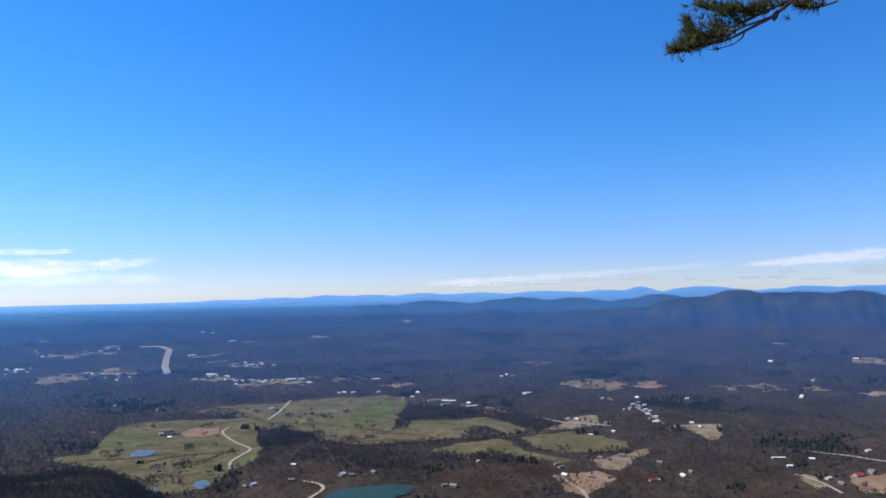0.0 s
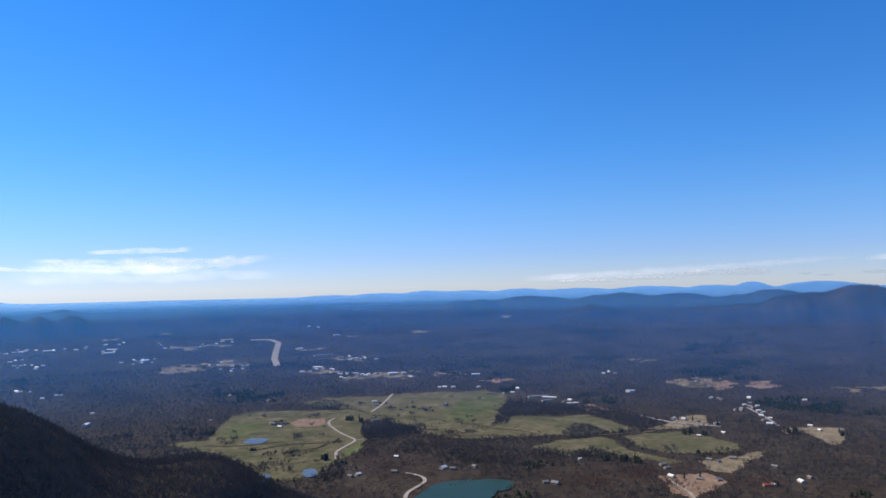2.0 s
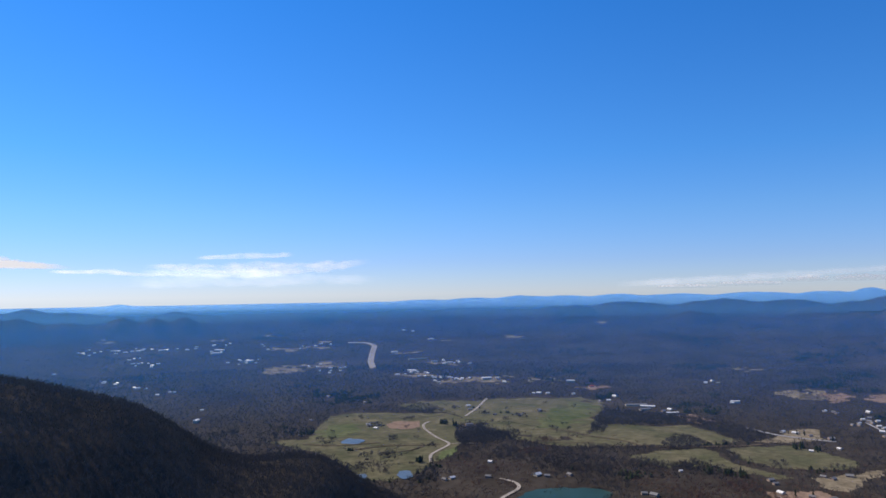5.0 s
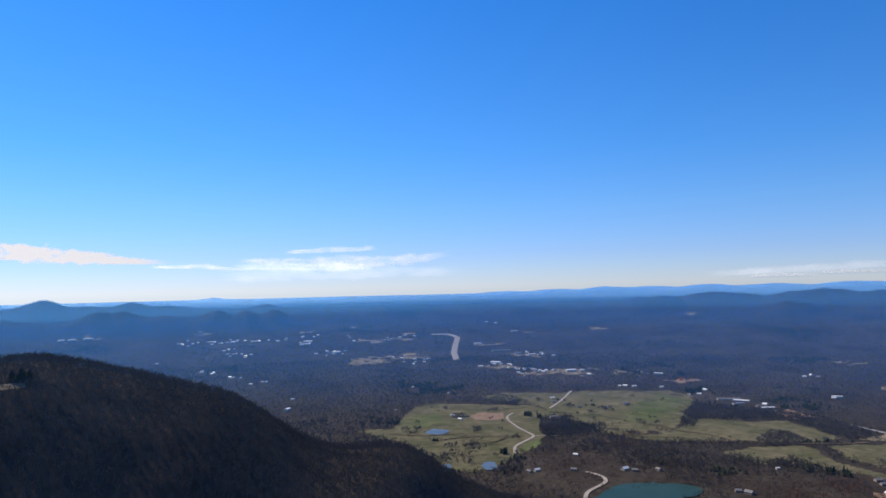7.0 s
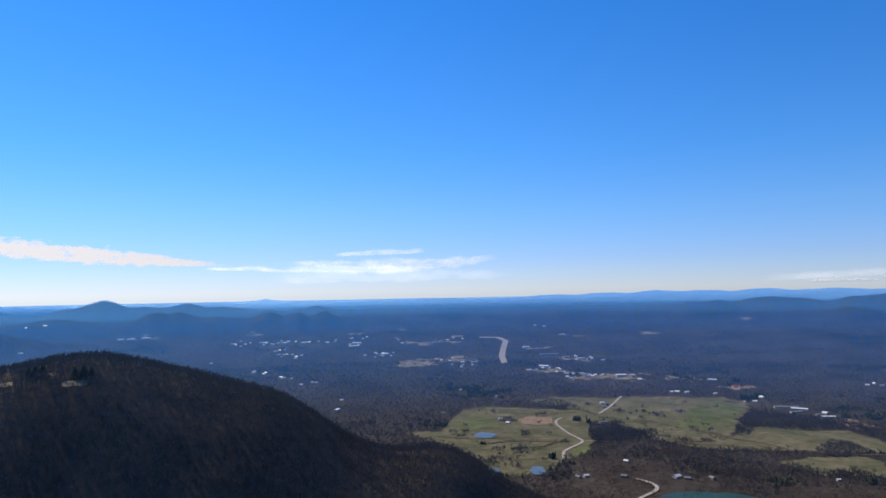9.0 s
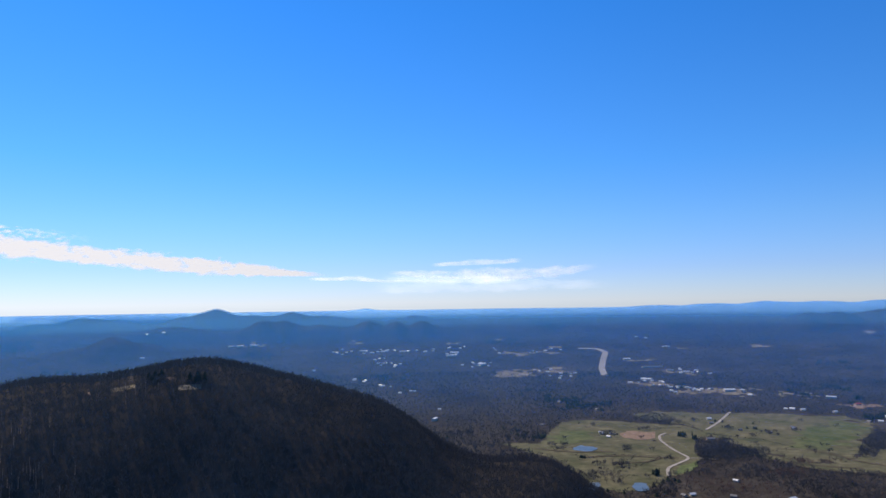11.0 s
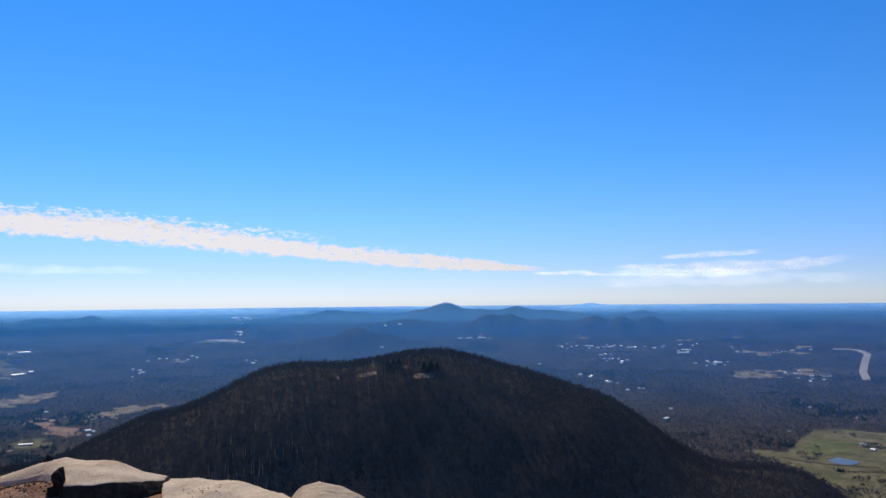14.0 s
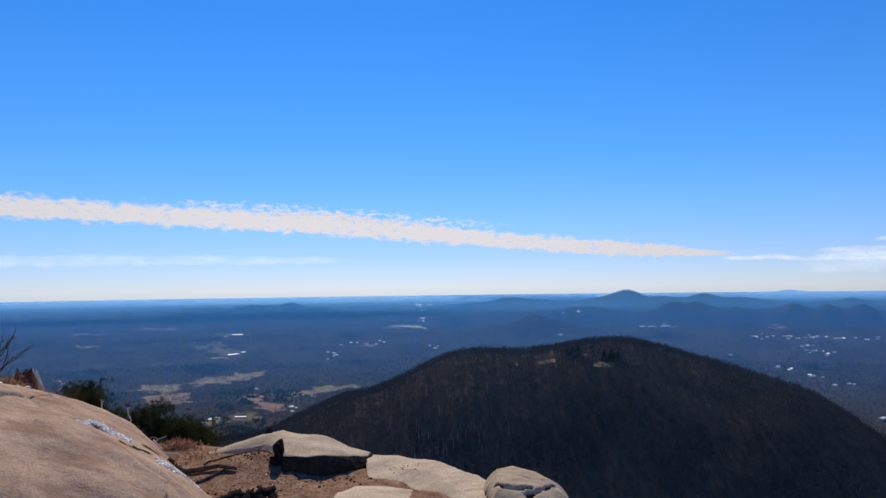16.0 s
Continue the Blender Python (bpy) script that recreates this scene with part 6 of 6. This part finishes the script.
twig(90.2, 7.6, 0.12, (0.17, -0.02), BLEACHED, "bleached forked twig among the brush", 1)
twig(88.7, 7.6, 0.05, (0.06, 0.14), BLEACHED, "bleached bent twig in front of the shrub", 2)
twig(94.9, 7.9, 0.22, (0.10, 0.10), BLEACHED, "bleached forked twig among the brush", 3)
twig(92.1, 7.8, 0.12, (0.16, 0.02), BLEACHED, "bleached dead twig among the brush", 4)
twig(91.0, 7.8, 0.08, (0.12, 0.02), BLEACHED, "bleached dead twig among the brush", 5)
for k, (a, r, b, h, w) in enumerate(((93.9, 8.2, 0.05, 0.36, 0.12), (94.3, 8.1, 0.05, 0.30, -0.08), (95.2, 8.2, 0.1, 0.3, 0.1), (96.0, 8.3, 0.1, 0.35, -0.1), (98.9, 8.2, 0.1, 0.4, 0.1), (99.8, 8.2, 0.1, 0.42, -0.1), (87.3, 8.2, 0.0, 0.25, 0.2), (85.6, 8.1, -0.05, 0.22, 0.18))):
    twig(a, r, b, (h, w), DEAD_WOOD, "thin brown dead twig in the brush", 10 + k, thick=0.005)


def sapling(az, r, height, seed, label):
    """A small leafless tree of thin forking limbs."""
    rr = random.Random(seed)
    c = at(az, r)
    c.z = surface(c) - 0.1
    thing = new("bare_sapling")
    thing.location = c

    def grow(p, d, length, w, depth):
        mid = p + d * length * 0.5 + Vector((rr.gauss(0, 0.05), rr.gauss(0, 0.05), 0)) * length
        end = p + d * length
        tube("trunk" if depth == 0 else "limb", (p, mid, end), (w, w * 0.8, w * 0.6), DEAD_WOOD, sides=5).parent = thing
        if depth < 3:
            for _ in range(3):
                grow(p.lerp(end, rr.uniform(0.5, 1.0)), (d + Vector((rr.gauss(0, 0.55), rr.gauss(0, 0.55), rr.gauss(0.1, 0.3)))).normalized(), length * rr.uniform(0.45, 0.7), w * 0.55, depth + 1)

    grow(Vector((0, 0, 0)), Vector((0.05, 0.1, 1)).normalized(), height * 0.5, 0.02, 0)
    return tagged(thing, label, "tree")


sapling(99.9, 8.9, 1.55, 91, "small leafless sapling at the ledge")

# scattered small stones on the soil
rr = random.Random(5)
bm = bmesh.new()
for _ in range(200):
    p = at(rr.uniform(77.5, 84.5), rr.uniform(4.9, 6.0))
    s = rr.uniform(0.004, 0.011)
    if not on_soil(p):
        continue
    bmesh.ops.create_icosphere(bm, subdivisions=1, radius=s, matrix=Matrix.Translation((p.x, p.y, surface(p) + s * 0.3)) @ Matrix.Diagonal((1, rr.uniform(0.6, 1.3), 0.6, 1)))
me = bpy.data.meshes.new("pebbles")
bm.to_mesh(me)
bm.free()
me.materials.append(PALE_ROCK)
tagged(new("pebbles", me), "small pale stones strewn over the soil", "pebbles", kind="stuff")

def flecks(name, count, az, r, size, material, label, category, seed, soil_only):
    """Tiny stones or crumbs strewn over a stretch of ground."""
    rr = random.Random(seed)
    bm = bmesh.new()
    for _ in range(count):
        p = at(rr.gauss(*az), rr.gauss(*r))
        s = size * rr.uniform(0.4, 1.2)
        z = surface(p)
        if z < -0.1 or (soil_only and not on_soil(p)):
            continue
        bmesh.ops.create_icosphere(bm, subdivisions=1, radius=s, matrix=Matrix.Translation((p.x, p.y, z + s * 0.25)) @ Matrix.Rotation(rr.uniform(0, 6), 4, "Z") @ Matrix.Diagonal((1, rr.uniform(0.5, 1.4), 0.6, 1)))
    me = bpy.data.meshes.new(name)
    bm.to_mesh(me)
    bm.free()
    me.materials.append(material)
    return tagged(new(name, me), label, category, kind="stuff")


flecks("crumbs", 34, (69.6, 0.9), (6.2, 0.09), 0.006, CHAR, "dark crumbs of charcoal on the flat rock", "crumbs", 21, False)
flecks("crumbs", 60, (81.5, 2.2), (5.75, 0.16), 0.012, CHAR, "dark crumbs of charcoal on the soil", "crumbs", 22, True)
flecks("crumbs", 50, (75.0, 2.5), (5.95, 0.12), 0.010, CHAR, "dark crumbs of bark on the soil", "crumbs", 25, True)
flecks("quartz", 30, (80.0, 4.0), (5.75, 0.25), 0.007, ICE, "glinting quartz grains on the soil", "grains", 23, True)
flecks("quartz", 80, (91.0, 3.5), (5.2, 0.6), 0.004, ICE, "glinting quartz grains on the dome", "grains", 24, False)
flecks("frost_crumbs", 40, (98.2, 0.9), (7.25, 0.14), 0.022, ICE, "white crumbs of frost beside the stump", "frost", 26, False)
flecks("crumbs", 45, (81.3, 1.1), (6.42, 0.09), 0.010, DEAD_WOOD, "dark crumbs of bark along the slab", "crumbs", 27, True)
flecks("crumbs", 30, (75.0, 1.8), (6.02, 0.06), 0.009, DEAD_WOOD, "dark crumbs of bark under the slab", "crumbs", 28, True)

# litter: bits of bark, twigs and dead leaves
v, f = [], []
for _ in range(2600):
    p = at(rr.uniform(63, 87), rr.uniform(4.9, 7.2))
    z = surface(p)
    if not on_soil(p):
        continue
    a, l, w = rr.uniform(0, 6.3), rr.uniform(0.003, 0.02), rr.uniform(0.0015, 0.006)
    c, q = math.cos(a), math.sin(a)
    i = len(v)
    v += [(p.x - c * l - q * w, p.y - q * l + c * w, z + 0.003), (p.x - c * l + q * w, p.y - q * l - c * w, z + 0.004), (p.x + c * l, p.y + q * l, z + rr.uniform(0.004, 0.010))]
    f.append((i, i + 1, i + 2))
LITTER = paint("forest_litter", (0.10, 0.06, 0.04), (0.40, 0.27, 0.18), 0.02, island=0.6)
tagged(new("litter", mesh_from("litter", v, f, LITTER)), "dark bark chips and dead leaves on the soil", "litter", kind="stuff")

# ---- the pine bough that hangs into view ----
HUB = Vector((0.0, 0.38, 1.75))
M0 = pose(0, 0, 0, 90 + 3.31, 1.06, 0.0).to_3x3()
REACH = 2.7


def hang(px, py, deep=0.0):
    """A place on the bough: metres to the right of and above the bough's crook, and behind it."""
    return HUB + M0 @ Vector((1.12 + px, 0.85 + py, -REACH - deep))


bough = new("pine_bough")
tufts = []
rr = random.Random(17)
TWIGS = [
    ([(0.62, 0.42, 0.2), (0.30, 0.16, 0.08), (0.14, 0.04, 0.0), (-0.02, -0.045, 0.0), (-0.13, -0.075, 0.0), (-0.235, -0.10, 0.0)], 0.009, 0.62),
    ([(0.30, 0.16, 0.08), (0.13, 0.07, 0.03), (0.0, 0.01, 0.03), (-0.10, -0.03, 0.03), (-0.19, -0.04, 0.03)], 0.006, 0.5),
    ([(0.13, 0.07, 0.03), (0.02, 0.09, 0.05), (-0.08, 0.085, 0.05), (-0.12, 0.10, 0.05)], 0.005, 0.2),
    ([(0.62, 0.42, 0.2), (0.50, 0.2, 0.1), (0.42, 0.12, 0.06), (0.33, 0.085, 0.04), (0.27, 0.09, 0.04)], 0.007, 0.62),
    ([(0.14, 0.04, 0.0), (0.02, -0.01, -0.05), (-0.06, -0.05, -0.05), (-0.15, -0.062, -0.04)], 0.005, 0.45),
    ([(0.04, -0.01, 0.0), (0.035, -0.035, 0.02), (0.0, -0.06, 0.02), (-0.06, -0.078, 0.02), (-0.10, -0.082, 0.02)], 0.0035, 2.0),
    ([(-0.06, -0.06, 0.0), (-0.12, -0.035, 0.03), (-0.15, 0.0, 0.05), (-0.165, 0.03, 0.05)], 0.004, 0.35),
    ([(0.22, 0.10, 0.05), (0.12, 0.09, 0.02), (0.04, 0.06, 0.0), (-0.02, 0.05, -0.02)], 0.005, 0.15),
]
for pts, w, bare in TWIGS:
    line = [hang(*p) for p in pts]
    limb = tube("limb", line, [w * (1 - 0.65 * i / (len(line) - 1)) for i in range(len(line))], BOUGH_BARK, sides=6, knots=0.4)
    limb.parent = bough
    for _ in range(34):
        t = bare + (1.0 - bare) * rr.random()
        if bare > 1:
            continue
        q = t * (len(line) - 1)
        i = min(int(q), len(line) - 2)
        p = line[i].lerp(line[i + 1], q - i)
        d = (line[i + 1] - line[i]).normalized() + M0 @ Vector((rr.gauss(-0.1, 0.25), rr.gauss(0.5, 0.3), rr.gauss(0, 0.35)))
        tufts.append((tuple(p + d * rr.uniform(0.0, 0.02)), tuple(d)))
for cx, cy, n in ((-0.20, -0.07, 26), (-0.15, -0.02, 22), (-0.05, 0.03, 20), (-0.02, 0.075, 30), (0.09, 0.07, 26), (-0.1, 0.085, 16), (0.29, 0.10, 20), (-0.11, -0.05, 16), (0.16, 0.10, 26), (0.03, 0.04, 22)):
    for _ in range(n):
        p = hang(cx + rr.gauss(0, 0.028), cy + rr.gauss(0, 0.018), rr.gauss(0.02, 0.04))
        tufts.append((tuple(p), tuple(M0 @ Vector((rr.gauss(-0.6, 0.3), rr.gauss(0.7, 0.3), rr.gauss(0, 0.3))))))
new("foliage", needle_mesh("foliage", tufts, 0.046, 16, 18, NEEDLE, 0.03, 0.36)).parent = bough
bm = bmesh.new()
bmesh.ops.create_uvsphere(bm, u_segments=12, v_segments=10, radius=1, matrix=Matrix.LocRotScale(hang(0.155, 0.045), Euler((0.2, 0.35, 0)), (0.010, 0.010, 0.022)))
part("cone", bm, DEAD_WOOD, bough, "small brown pine cone")
# the rest of its limb runs up and back to a tree that stands behind the viewer
stem = tube("stem", [hang(0.62, 0.42, 0.2), hang(1.1, 0.85, 0.2), Vector((2.9, 2.3, 4.6)), Vector((4.2, 0.8, 5.6)), Vector((4.6, -1.2, 5.8))], (0.009, 0.018, 0.03, 0.045, 0.06), PINE_BARK)
stem.parent = bough
tagged(bough, "dark green pine bough with long needles against the sky", "bough")
tree = new("pine_tree")
tube("trunk", [Vector((4.6, -1.4, -1.0)), Vector((4.65, -1.3, 2.5)), Vector((4.6, -1.2, 6.0)), Vector((4.5, -1.3, 9.0))], (0.19, 0.16, 0.12, 0.05), PINE_BARK, sides=12).parent = tree
tagged(tree, "tall pine trunk behind the overlook", "tree")
